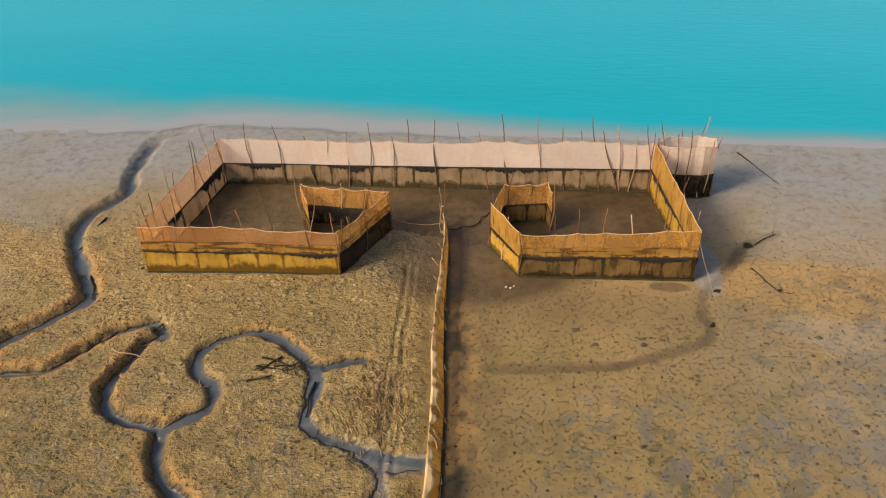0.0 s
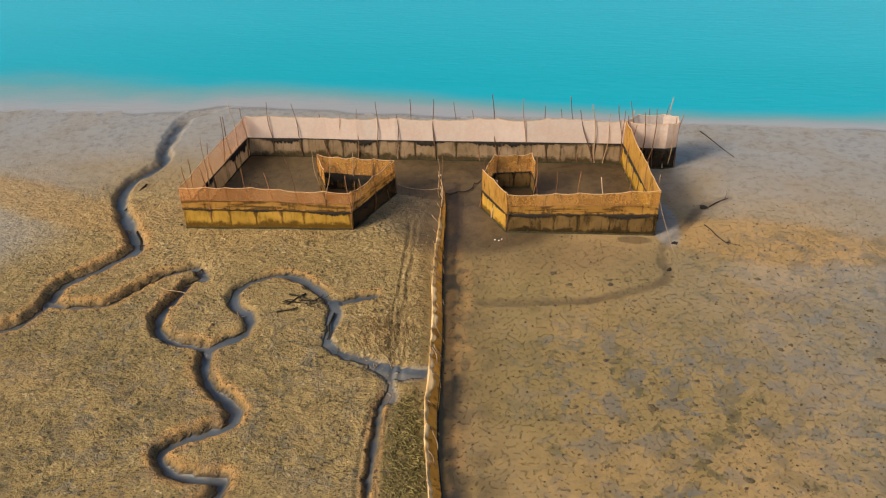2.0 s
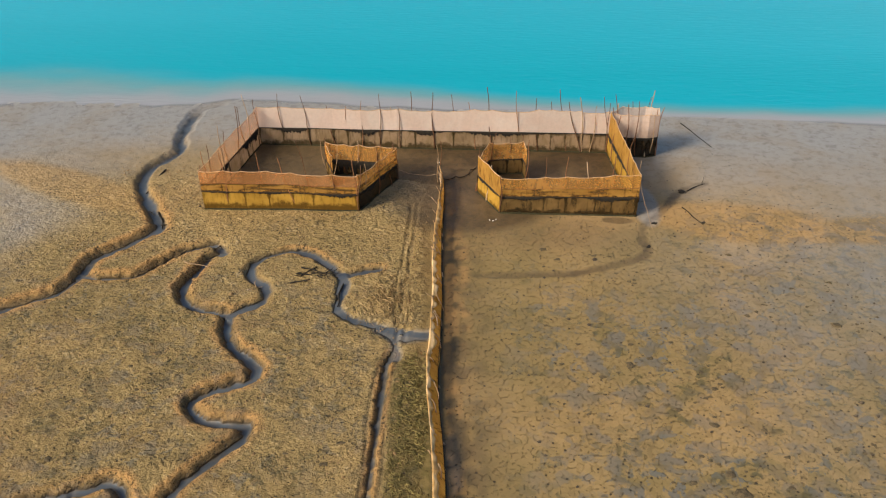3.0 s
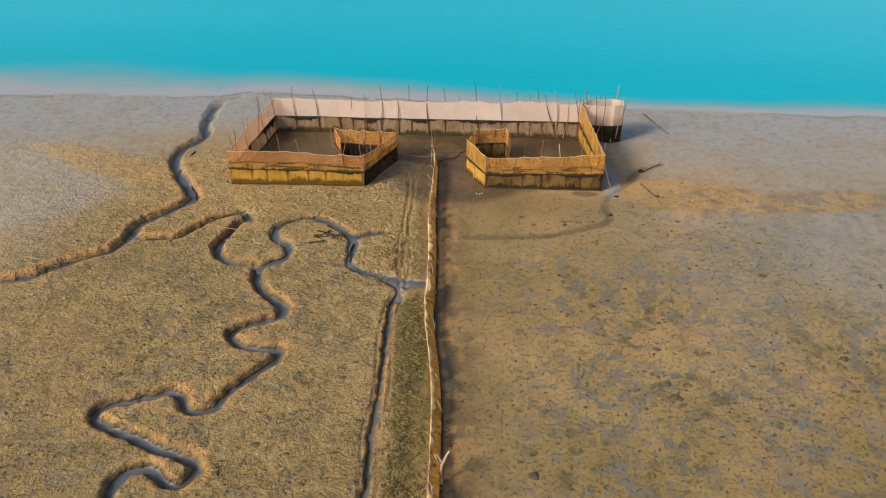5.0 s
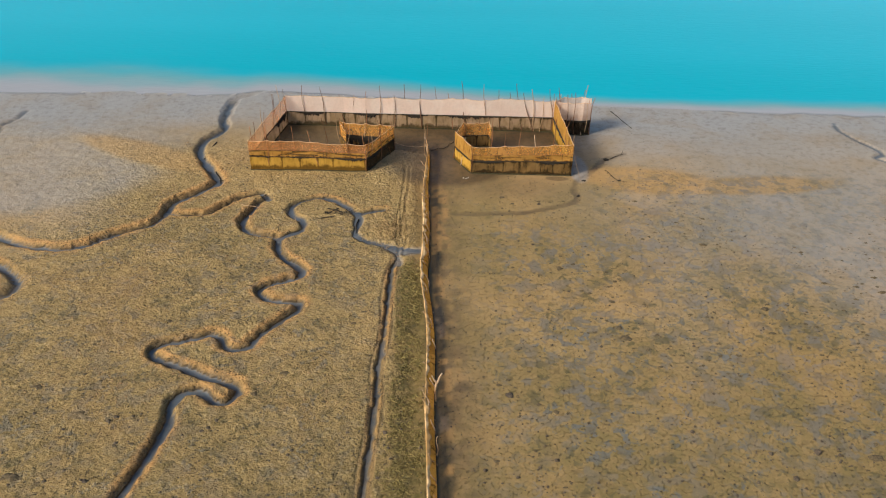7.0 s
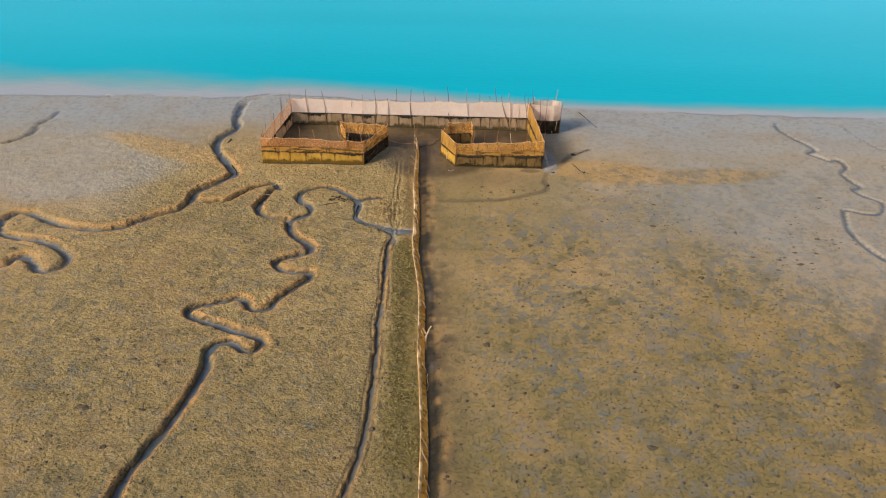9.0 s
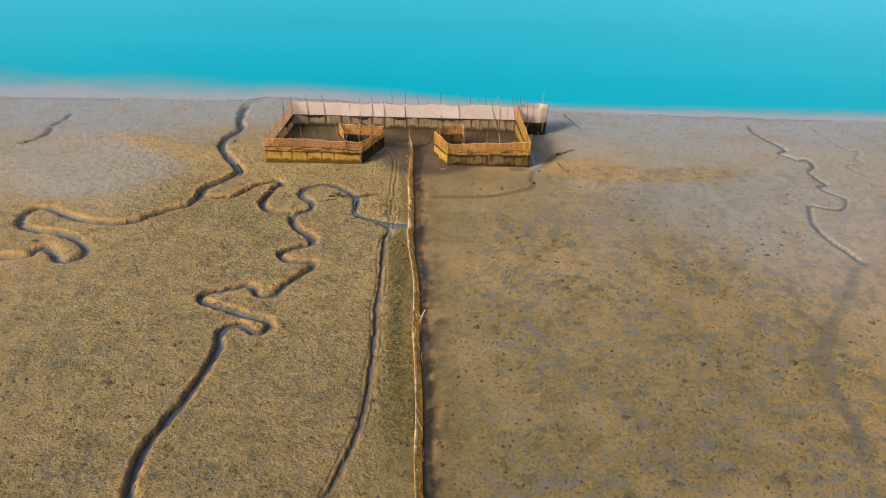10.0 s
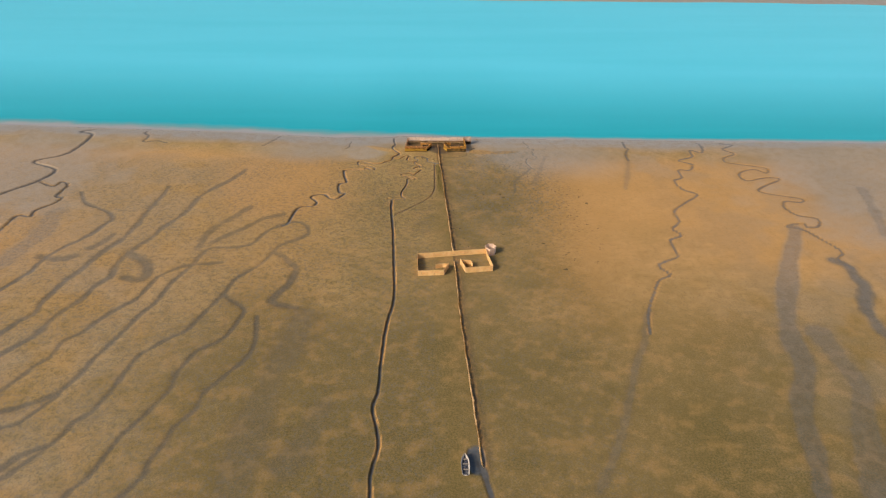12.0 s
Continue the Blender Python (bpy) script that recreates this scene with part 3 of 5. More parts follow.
creek("far_east_low", 0.1, 0.25, 0.01, 0.4, (12.58, -8.44), (12.88, -8.79), (12.85, -9.45), (12.82, -10.14), (12.43, -10.98), (12.29, -11.96), (12.41, -12.62))
creek("fan_m", 0.22, 0.22, 0.006, 0.35, (12.17, -6.42), (11.73, -7.37), (11.21, -8.43), (10.61, -9.75), (10.05, -10.95), (9.7, -12.06), (9.55, -12.84),
      (9.49, -13.58), (9.19, -14.49), (8.77, -15.34), (8.51, -16.32), (8.39, -17.22), (8.1, -18.22))
creek("fan_y", 0.3, 0.4, 0.004, 0.3, (10.47, -12.34), (10.55, -13.59), (10.55, -14.73), (10.13, -15.76), (9.79, -16.89), (9.41, -18.08))
creek("fan_n", 0.12, 0.3, 0.004, 0.3, (15.86, -3.43), (15.64, -4.57), (15.37, -5.63), (15.09, -6.82))
creek("fan_o", 0.053, 0.155, 0.003, 0.2, (7.66, -0.86), (7.35, -2.08), (6.99, -3.38))
creek("fan_p", 0.053, 0.155, 0.003, 0.2, (4.37, -0.49), (4.02, -1.73), (3.63, -3.05))
creek("fan_q", 0.06, 0.2, 0.003, 0.2, (5.96, -11.2), (5.71, -11.89), (5.45, -12.79), (5, -13.76), (4.47, -15.28), (3.94, -16.62), (3.23, -17.98))
creek("east_foot", 0.022, 0.05, 0.02, 0.5, (7.82, 0.95), (7.8, 0.5), (7.86, 0.2), (7.7, -0.2), (7.66, -0.86))
creek("tail_ditch", 0.05, 0.08, 0.02, 0.8, (0.7, -16.9), (0.74, -17.2), (0.8, -17.5), (0.9, -18.1), (1.05, -18.9))
LEADER = [(0.11, 0.42), (0.135, 0.18), (0.15, -0.25), (0.16, -0.76), (0.18, -1.35), (0.235, -2.2), (0.265, -3.1), (0.29, -3.95), (0.345, -5.2),
          (0.385, -6.2), (0.425, -7.4), (0.45, -8.1)]
LEADER_OUTER = [(0.475, -8.55), (0.50, -9.9), (0.525, -11.42), (0.63, -13.93), (0.72, -16.02), (0.775, -17.2)]


def near_line(x, y, line, reach):
    """Distance from the grid to a line, worked out near to it alone."""
    dist = np.full((len(y), len(x)), 9.0)
    for (ax, ay), (bx, by) in zip(line, line[1:]):
        i0, i1 = np.searchsorted(x, (min(ax, bx) - reach, max(ax, bx) + reach))
        j0, j1 = np.searchsorted(y, (min(ay, by) - reach, max(ay, by) + reach))
        if i1 <= i0 or j1 <= j0:
            continue
        px, py = np.meshgrid(x[i0:i1], y[j0:j1])
        dx, dy = bx - ax, by - ay
        t = np.clip(((px - ax) * dx + (py - ay) * dy) / (dx * dx + dy * dy + 1e-12), 0, 1)
        d = np.hypot(px - ax - t * dx, py - ay - t * dy)
        dist[j0:j1, i0:i1] = np.minimum(dist[j0:j1, i0:i1], d)
    return dist


def inside(px, py, poly):
    hit = np.zeros(px.shape, bool)
    for (ax, ay), (bx, by) in zip(poly, poly[1:] + poly[:1]):
        if ay == by:
            continue
        hit ^= ((ay > py) != (by > py)) & (px < (bx - ax) * (py - ay) / (by - ay) + ax)
    return hit


def sheet_mesh(name, x, y, z, **fields):
    """A grid as one mesh, with its fields as point attributes."""
    nx, ny = len(x), len(y)
    px, py = np.meshgrid(x, y)
    co = np.stack([px, py, z], -1).reshape(-1, 3).astype(np.float32)
    k = (np.arange(ny - 1)[:, None] * nx + np.arange(nx - 1)).ravel()
    quads = np.stack([k, k + 1, k + nx + 1, k + nx], 1).astype(np.int32)
    me = bpy.data.meshes.new(name)
    me.vertices.add(len(co))
    me.vertices.foreach_set("co", co.ravel())
    me.loops.add(quads.size)
    me.loops.foreach_set("vertex_index", quads.ravel())
    me.polygons.add(len(quads))
    me.polygons.foreach_set("loop_start", np.arange(0, quads.size, 4, dtype=np.int32))
    me.update(calc_edges=True)
    me.polygons.foreach_set("use_smooth", np.ones(len(quads), bool))
    for key, value in fields.items():
        me.attributes.new(key, "FLOAT", "POINT").data.foreach_set("value", value.astype(np.float32).ravel())
    return me


SEA_LEVEL = -0.012


def build_ground():
    right = stretch(-1.95, (0.25, 0.0095), (1.95, 0.013)) + stretch(1.95, (3.4, 0.030), (4.7, 0.018), (6.0, 0.035), (16, 0.075))[1:]
    left = [-v for v in stretch(1.95, (6.0, 0.032), (17, 0.065))[1:]][::-1]
    x = np.array([v for v in spread(-17, 0.09, 1.09, 2500)][::-1] + left + right + spread(16, 0.09, 1.09, 2500))
    y = np.array(spread(-19, 0.09, 1.09, 2500)[::-1] + stretch(-19, (-6, 0.075), (-2.6, 0.032), (-1.4, 0.012), (0.0, 0.0095), (1.75, 0.013)) + spread(1.75, 0.02, 1.07, 2500))
    px, py = np.meshgrid(x, y)
    sy = shore(px)
    land = sy - py
    z = 0.010 * (vnoise(px, py, 0.9) - 0.5) + 0.006 * (vnoise(px, py, 2.7) - 0.5)
    calm = 1 - 0.8 * smooth(land, 1.1, 0.3)
    z *= calm
    near = smooth(np.maximum(np.abs(px) - 2.5, np.abs(py + 2) - 4), 2.5, 0)
    rough = 0.0060 * (vnoise(px, py, 14) - 0.5) * near + 0.0040 * (vnoise(px, py, 31) - 0.5) * near
    z += rough * calm * (1 - 0.92 * smooth(px, 0.1, 0.3))
    z += SEA_LEVEL * smooth(land, 0.9, 0.0) - 0.05 * smooth(land, 0, -1.0) - 0.4 * smooth(land, -0.8, -5)
    far_edge = 24.2 - 0.035 * np.clip(px, -60, 60) + 0.5 * (vnoise(px, py * 0, 0.35) - 0.5)
    z += 0.60 * smooth(py - far_edge, -1.2, 0.9) + 0.25 * smooth(py, 26, 60) * vnoise(px, py, 0.05)
    # wetness: along the sea, on the eastern flat, in broad drifts
    drift = vnoise(px, py, 0.8) * 0.6 + vnoise(px, py, 2.1) * 0.4
    wet = smooth(-land + 0.75 * (drift - 0.5), -1.5, -0.25)
    def blob(cx, cy, rx, ry, turn=0.0, edge=0.55):
        """1 inside a ragged oval, 0 outside it."""
        c, q = math.cos(radians(turn)), math.sin(radians(turn))
        return smooth(np.hypot(((px - cx) * c + (py - cy) * q) / rx, ((py - cy) * c - (px - cx) * q) / ry) + 0.7 * (drift - 0.5), 1.3, 1.3 - edge)

    salmon = np.maximum(blob(1.75, -0.05, 0.55, 0.20, -8), 0.8 * blob(2.6, -0.12, 0.7, 0.14, 6))
    ochre = blob(-2.15, 0.26, 0.75, 0.15, -24)
    wet = np.maximum(wet, 0.75 * smooth(px + 0.7 * (drift - 0.5), 1.15, 1.7) * smooth(py + 0.5 * (drift - 0.5), -0.05, 0.45))
    wet = np.maximum(wet, 0.30 * blob(2.05, -0.45, 0.60, 0.16, -14))
    wet = np.maximum(wet, 0.62 * blob(-2.75, -0.25, 0.85, 0.45, 8))
    wet = np.maximum(wet, 0.62 * blob(-15.5, -1.5, 4.2, 5.0, 25, 0.9))
    wet = np.maximum(wet, 0.62 * blob(16.5, -3.0, 4.6, 7.5, 20, 0.9))
    wet = np.maximum(wet, 0.30 * smooth(drift, 0.45, 0.80) * smooth(px, 0.6, 2.2) * smooth(py, -4, -1))
    wet = np.maximum(wet, 0.62 * smooth(px + drift, -1.15, -1.9) * smooth(py + 0.9 * drift, -0.9, 0.6) * smooth(px, -9, -5))
    wet = np.maximum(wet, 0.62 * smooth(px + 0.9 * (drift - 0.5) + 0.55 * py, 1.1, 2.6) * smooth(py, -3.2, -0.8) * smooth(px, 9, 5))
    wet = np.maximum(wet, 0.22 * smooth(np.abs(px - 1), 5, 12) * smooth(drift, 0.25, 0.7))
    wet *= 1 - 0.9 * np.maximum(salmon, 0.8 * ochre)
    pens = inside(px, py, [(-1.22, 0.02), (-0.35, 0.02), (-0.16, 0.4), (0.33, 0.25), (0.47, 0.02), (1.22, 0.02), (1.17, 0.8), (-1.1, 0.86)])
    # pen floors and gap darkened: wet mud plus the walls' shade as colour
    silt_shade = (0.80 + 0.18 * smooth(px, -0.35, 0.1)) * pens + 0.84 * (1 - pens) * smooth(np.hypot((px - 0.30) / 0.56, (py - 0.12) / 0.42) + 0.5 * (drift - 0.5), 1.1, 0.70)
    wet *= 1 - pens
    silt_shade = np.maximum(silt_shade, 0.34 * blob(0.72, -0.22, 0.62, 0.22, 0, 0.9) * smooth(px, 0.1, 0.2))
    silt_shade = np.maximum(silt_shade, 0.6 * smooth(np.hypot((px - 1.12) / 0.10, (py + 0.055) / 0.04) + 0.4 * (drift - 0.5), 1.1, 0.8))
    wet = np.maximum(wet, 0.8 * smooth(np.hypot((px - 1.30) / 0.09, (py - 0.12) / 0.28) + 0.6 * (drift - 0.5), 1.1, 0.7))
    rust_sunlit, weed, bed = np.zeros_like(z), 0.35 * smooth(drift, 0.45, 0.70), np.zeros_like(z)
    rust_sunlit = np.maximum(rust_sunlit, np.maximum(0.42 * salmon, 0.36 * ochre))
    weed *= smooth(land, 0.8, 2.2)
    weed = np.maximum(weed, 0.26 * smooth(px, 0.2, 0.35) * smooth(px + 0.8 * (drift - 0.5), 2.0, 1.1) * smooth(py + 0.5 * (drift - 0.5), -0.45, -1.0))
    weed = np.maximum(weed, 0.22 * smooth(px, 0.1, -0.3) * smooth(py, -0.3, -1.5))
    weed = np.maximum(weed, 0.95 * smooth(py + 1.2 * (drift - 0.5), -0.9, -3.4) * (0.6 + 0.4 * smooth(px, -0.6, 0.4)) * smooth(np.abs(px - 1), 6, 2.5) * (0.4 + 0.8 * drift))
    weed = np.maximum(weed, smooth(py + 2 * (drift - 0.5) + 5 * (vnoise(px, py, 0.17) - 0.5), -8, -14) * smooth(np.where(px > 1, 0.62 * (px - 1), 1 - px) + 6 * (vnoise(px, py, 0.13) - 0.5), 11, 3.5) * (0.75 + 0.5 * vnoise(px, py, 0.4)))
    far = smooth(py, -2.6, -4.6)
    crust = 0.04 + 0.96 * smooth(px - 0.09 + (0.25 + 1.2 * far) * (drift - 0.5), 0.05 + 0.6 * far, -0.05 - 0.6 * far) * smooth(land + (drift - 0.5), 0.7, 1.3) * (0.25 + 0.75 * smooth(py + drift, -8.5, -5))
    rust_sunlit = np.maximum(rust_sunlit, (0.32 + 0.42 * smooth(vnoise(px, py, 0.23), 0.30, 0.70)) * smooth(py, -15, -7) * smooth(land, 1.2, 2.6) * smooth(np.abs(px), 2.0, 5))
    mottle = np.clip(smooth(py + 0.4 * (drift - 0.5), -0.35, -1.0) * smooth(px, 0.25, 0.9) + smooth(px + 0.5 * (drift - 0.5), 1.3, 1.9) * smooth(py, 0.3, -0.2), 0, 1)
    mottle *= (0.35 + 0.65 * smooth(py, -8, -4)) * smooth(px, 5.6, 3.4)
    mottle = np.maximum(mottle, 0.55 * smooth(px, 0.1, -0.4) * smooth(py, -0.2, -1.2))
    crust = np.maximum(crust * (1 - 0.6 * smooth(px + drift, -1.6, -2.2)), 0.5 * smooth(drift, 0.55, 0.7) * smooth(land, 1, 1.8) * smooth(px, 0.3, -0.1))
    drain = np.zeros_like(z)
    for name, (line, half, bank, depth, damp) in CREEKS.items():
        reach = half + bank * 2.2 + 0.15
        d = near_line(x, y, spline(line), reach)
        m = d < reach
        wob = (vnoise(px[m], py[m], 0.22 / half) - 0.5) * (0.7 if name.startswith("east") else 1.1) * half + (vnoise(px[m], py[m], 30) - 0.5) * (0.004 if name.startswith("east") else 0.014) + (vnoise(px[m], py[m], 5) - 0.5) * 0.25 * bank
        dd = d[m] + wob
        cut = 1 - smooth(dd, half * 0.8, half + bank)
        lip = np.exp(-((dd - half - bank * 1.15) / (bank * 0.35)) ** 2)
        cut *= smooth(land[m], -0.05, 0.22)
        flat = smooth(cut, 0.1, 0.8)
        z[m] = z[m] * (1 - flat) - depth * cut + 0.025 * depth * lip
        bed[m] = np.maximum(bed[m], max(damp, 0.7 * (depth > 0.015)) * smooth(cut, 0.80, 0.97))
        if depth > 0.015 and half < 0.03:
            wet[m] *= 1 - smooth(cut, 0.05, 0.4) * smooth(py[m], 0.5, -0.3)
        wet[m] = np.maximum(wet[m], (0.10 + 0.30 * (name in ("loop", "pool")) + 0.8 * (name == "west") * smooth(py[m], -0.5, 0.2)) * damp * smooth(cut, 0.55, 0.9))
        if name.startswith("west"):
            wet[m] *= 1 - 0.75 * smooth(dd, half + bank * 2.2, half + bank * 1.2) * (1 - cut) * smooth(py[m], 0.6, 0.0)
        if name == "east_gully":
            drain[m] = np.maximum(drain[m], 0.95 * smooth(cut, 0.0, 0.9) * (0.5 + 0.5 * vnoise(px[m], py[m], 5)))
        if name == "seep":
            silt_shade[m] = np.maximum(silt_shade[m], smooth(cut, 0.0, 0.9) * (0.25 + 0.5 * vnoise(px[m], py[m], 9)))
        if name.startswith("fan") or name.endswith("_low"):
            broad = bank > 0.3 or name in ("fan_m", "fan_n")
            drain[m] = np.maximum(drain[m], (0.34 if broad or name in ("fan_q", "fan_o", "fan_p") else 1.25) * (1 - 0.4 * smooth(py[m], -11, -8)) * smooth(cut + 0.7 * (vnoise(px[m], py[m], 3) - 0.5), 0.0, 1.0) * (0.62 + 0.38 * smooth(vnoise(px[m], py[m], 0.8), 0.15, 0.6)))
            if px[m].mean() > 8 or name == "fan_s":
                wet[m] = np.maximum(wet[m], 0.3 * smooth(cut, 0.0, 1.0) * smooth(py[m], -17, -9))
        elif depth > 0.015:
            # both banks darkened in colour, for damp and for the shade on them
            silt_shade[m] = np.maximum(silt_shade[m], (0.25 if name in ("east_line", "far_east") else 0.52) * smooth(cut + 0.5 * (vnoise(px[m], py[m], 11) - 0.5), 0.15, 0.75))
        if name.startswith("puddle"):
            wet[m] = np.maximum(wet[m], 0.5 * smooth(cut, 0.1, 0.9))
        # golden creek lips: the sun on their edges put into the colour
        if half <= 0.03 and depth > 0.015 and not name.startswith(("fan", "far_w", "far_r", "east_g", "east_f")):
            rust_sunlit[m] = np.maximum(rust_sunlit[m], 1.1 * smooth(dd, half + bank * 2.0, half + bank * 0.8) * (1 - cut) * smooth(vnoise(px[m], py[m], 2.6), 0.22, 0.62) * smooth(py[m], 0.5, -0.1))
    # worn drag marks beside the leader
    for k in range(5):
        track = [(-0.052 + 0.013 * k + 0.013 * math.sin(2.1 * k + 1.3 * i), yy) for i, yy in enumerate((0.16, -0.13, -0.44, -0.64, -0.83, -0.99, -1.13))]
        d = near_line(x, y, spline([(a + 0.02 * i / 6 - 0.01, b) for i, (a, b) in enumerate(track)]), 0.02)
        z -= 0.006 * smooth(d, 0.007, 0.0)
        silt_shade = np.maximum(silt_shade, 0.45 * smooth(d, 0.009, 0.002) * vnoise(px, py, 12))
    for off in (-0.035, 0.035):
        line = [(a + off + 0.008 * math.sin(9 * b), b) for a, b in spline(CREEKS["ditch"][0])]
        d = near_line(x, y, line, 0.03)
        z -= 0.003 * smooth(d, 0.012, 0.0)
        silt_shade = np.maximum(silt_shade, 0.4 * smooth(d, 0.014, 0.002))
    # foot of the leader: a rusty strip on the lee side and a weedy strip on the other
    for line in (spline(LEADER), spline(LEADER_OUTER)):
        d = near_line(x, y, line, 0.5)
        side = px - np.interp(py, [b for a, b in line[::-1]], [a for a, b in line[::-1]])
        ripple = 0.04 * (vnoise(px, py, 9) - 0.5) + 0.03 * (vnoise(px, py, 3) - 0.5)
        close = smooth(d, 0.40, 0.25)
        fleck = smooth(vnoise(px, py, 24) * 0.6 + vnoise(px, py, 9) * 0.4, 0.36, 0.62)
        rust_sunlit = np.maximum(rust_sunlit, 0.65 * smooth(np.abs(side + ripple - 0.105), 0.046, 0.0) * close * (0.3 + 0.7 * smooth(vnoise(px, py, 2.3), 0.25, 0.6)) * (0.25 + 0.75 * smooth(vnoise(px, py, 17), 0.25, 0.6)))
        rust_sunlit = np.maximum(rust_sunlit, 0.9 * smooth(side, 0.01, 0.03) * smooth(side, 0.11, 0.06) * close * (1 - fleck))
        weed = np.maximum(weed, 0.95 * smooth(side + ripple, -0.27, -0.20) * smooth(side, 0.0, -0.02) * close * smooth(py, -1.05, -1.4) * smooth(py, -4.6, -3.4))
        # lee side darkened: wet mud together with the fence's shadow, painted in
        silt_shade = np.maximum(silt_shade, 0.7 * fleck * smooth(side + ripple, 0.09, 0.05) * smooth(side, 0.0, 0.01) * close)
        silt_shade = np.maximum(silt_shade, 0.66 * (0.35 + 0.65 * fleck) * smooth(side + 2 * ripple, 0.33, 0.05) * smooth(side, 0.0, 0.01) * close)
        silt_shade = np.maximum(silt_shade, 0.75 * smooth(side + 0.5 * ripple, -0.055, -0.03) * smooth(side, 0.03, 0.0) * close)
        wet = np.maximum(wet, 0.35 * smooth(side, 0.0, 0.02) * smooth(side, 0.09, 0.05) * close * smooth(vnoise(px, py, 7), 0.66, 0.82))
        crust *= 1 - 0.9 * smooth(side, -0.03, 0) * close
        z -= 0.006 * smooth(d, 0.07, 0.02) * (side > 0)
    basin = np.hypot((px - 0.62) / 0.22, (py + 16.95) / 0.45) + 0.5 * (vnoise(px, py, 5) - 0.5)
    z -= 0.03 * smooth(basin, 1.2, 0.7)
    bed = np.maximum(bed, smooth(basin, 1.15, 0.85))
    me = sheet_mesh("ground", x, y, z, wet=np.clip(wet, 0, 1), bed=np.clip(bed, 0, 1), rust_sunlit=np.clip(rust_sunlit, 0, 1), weed=np.clip(weed, 0, 1), crust=np.clip(crust, 0, 1), silt_shade=np.clip(silt_shade, 0, 1), mottle=np.clip(mottle, 0, 1), drain=np.clip(drain, 0, 1))
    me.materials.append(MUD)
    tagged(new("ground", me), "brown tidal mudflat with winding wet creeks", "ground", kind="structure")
    return x, y, z


GX, GY, GZ = build_ground()


def level(x, y):
    """Height of the mud at a place."""
    i = min(max(int(np.searchsorted(GX, x)), 1), len(GX) - 1)
    j = min(max(int(np.searchsorted(GY, y)), 1), len(GY) - 1)
    return float(GZ[j - 1:j + 1, i - 1:i + 1].min())


def build_water():
    x = np.array(spread(-20, 0.12, 1.12, 2400)[::-1] + stretch(-20, (-4, 0.10), (6, 0.04), (20, 0.10)) + spread(20, 0.12, 1.12, 2400))
    y = np.array(stretch(-0.4, (3.2, 0.02), (6, 0.08), (30, 0.5)))
    px, py = np.meshgrid(x, y)
    d = py - shore(px)
    w = turbid(px)
    churn = 0.5 * (vnoise(px, py, 1.4) - 0.5) + 0.25 * (vnoise(px, py * 2, 4.5) - 0.5)
    deep = smooth(d + 0.6 * churn * w, 0.0, 1.55 * w)
    film = smooth(d + 0.05 * (vnoise(px, py, 6) - 0.5), -0.02, 0.05)
    # the painted sky sheen grows with distance and a little to both sides
    me = sheet_mesh("water", x, y, np.full_like(px, SEA_LEVEL), deep=deep, film=film, offshore_sheen=np.clip(smooth(d, 0.0, 11) + 0.08 * smooth(np.abs(px - 0.3), 1.2, 5.5) * smooth(d, 0.2, 2.2), 0, 1))
    me.materials.append(SEA)
    return tagged(new("water", me), "calm turquoise sea water turning muddy at its edge", "water", kind="structure")


build_water()

# ---------------------------------------------------------------- parts


def thing(name, x, y, label, category, group="", z=None):
    ob = new(name)
    ob.empty_display_size = 0.05
    ob.location = (x, y, level(x, y) if z is None else z)
    return tagged(ob, label, category, group)


def net_piece(name, owner, mat, a, b, lo, hi, rnd, label="", grime=None, **how):
    """A piece of net with its grime, 0 to 1, given by a function of the share along it, the share of its height and the length."""
    verts, faces = cloth(a, b, lo, hi, rnd, **how)
    ob = part(name, verts, faces, mat, owner, label, False)
    if grime:
        nu, nv = how["nu"], how["nv"]
        one = [grime(i / nu, j / nv, (b - a).length, a.lerp(b, i / nu)) for i in range(nu + 1) for j in range(nv + 1)]
        ob.data.attributes.new("grime", "FLOAT", "POINT").data.foreach_set("value", one + one)
    return ob


def part(name, verts, faces, mat, parent, label="", smooth_shade=True):
    """One mesh under a thing; its corners are given in the world."""
    base = Vector(parent.location) if parent.parent is None else Vector(parent.location) + Vector(parent.parent.location)
    me = bpy.data.meshes.new(name)
    me.from_pydata([tuple(Vector(v) - base) for v in verts], [], faces)
    me.materials.append(mat)
    if smooth_shade:
        me.polygons.foreach_set("use_smooth", [True] * len(me.polygons))
    ob = new(name, me)
    ob.parent = parent
    return tagged(ob, label)


def tube(path, radii, sides=6):
    """Corners and faces of a closed tube along a path."""
    verts, faces = [], []
    path = [Vector(p) for p in path]
    for i, p in enumerate(path):
        way = (path[min(i + 1, len(path) - 1)] - path[max(i - 1, 0)]).normalized()
        u = way.cross(Vector((0.31, 0.95, 0.11))).normalized()
        v = way.cross(u)
        for k in range(sides):
            a = 2 * math.pi * k / sides
            verts.append(p + radii[i] * (math.cos(a) * u + math.sin(a) * v))
    for i in range(len(path) - 1):
        for k in range(sides):
            a, b = i * sides + k, i * sides + (k + 1) % sides
            faces.append((a, b, b + sides, a + sides))
    faces.append(tuple(range(sides))[::-1])
    faces.append(tuple(range((len(path) - 1) * sides, len(path) * sides)))
    return verts, faces


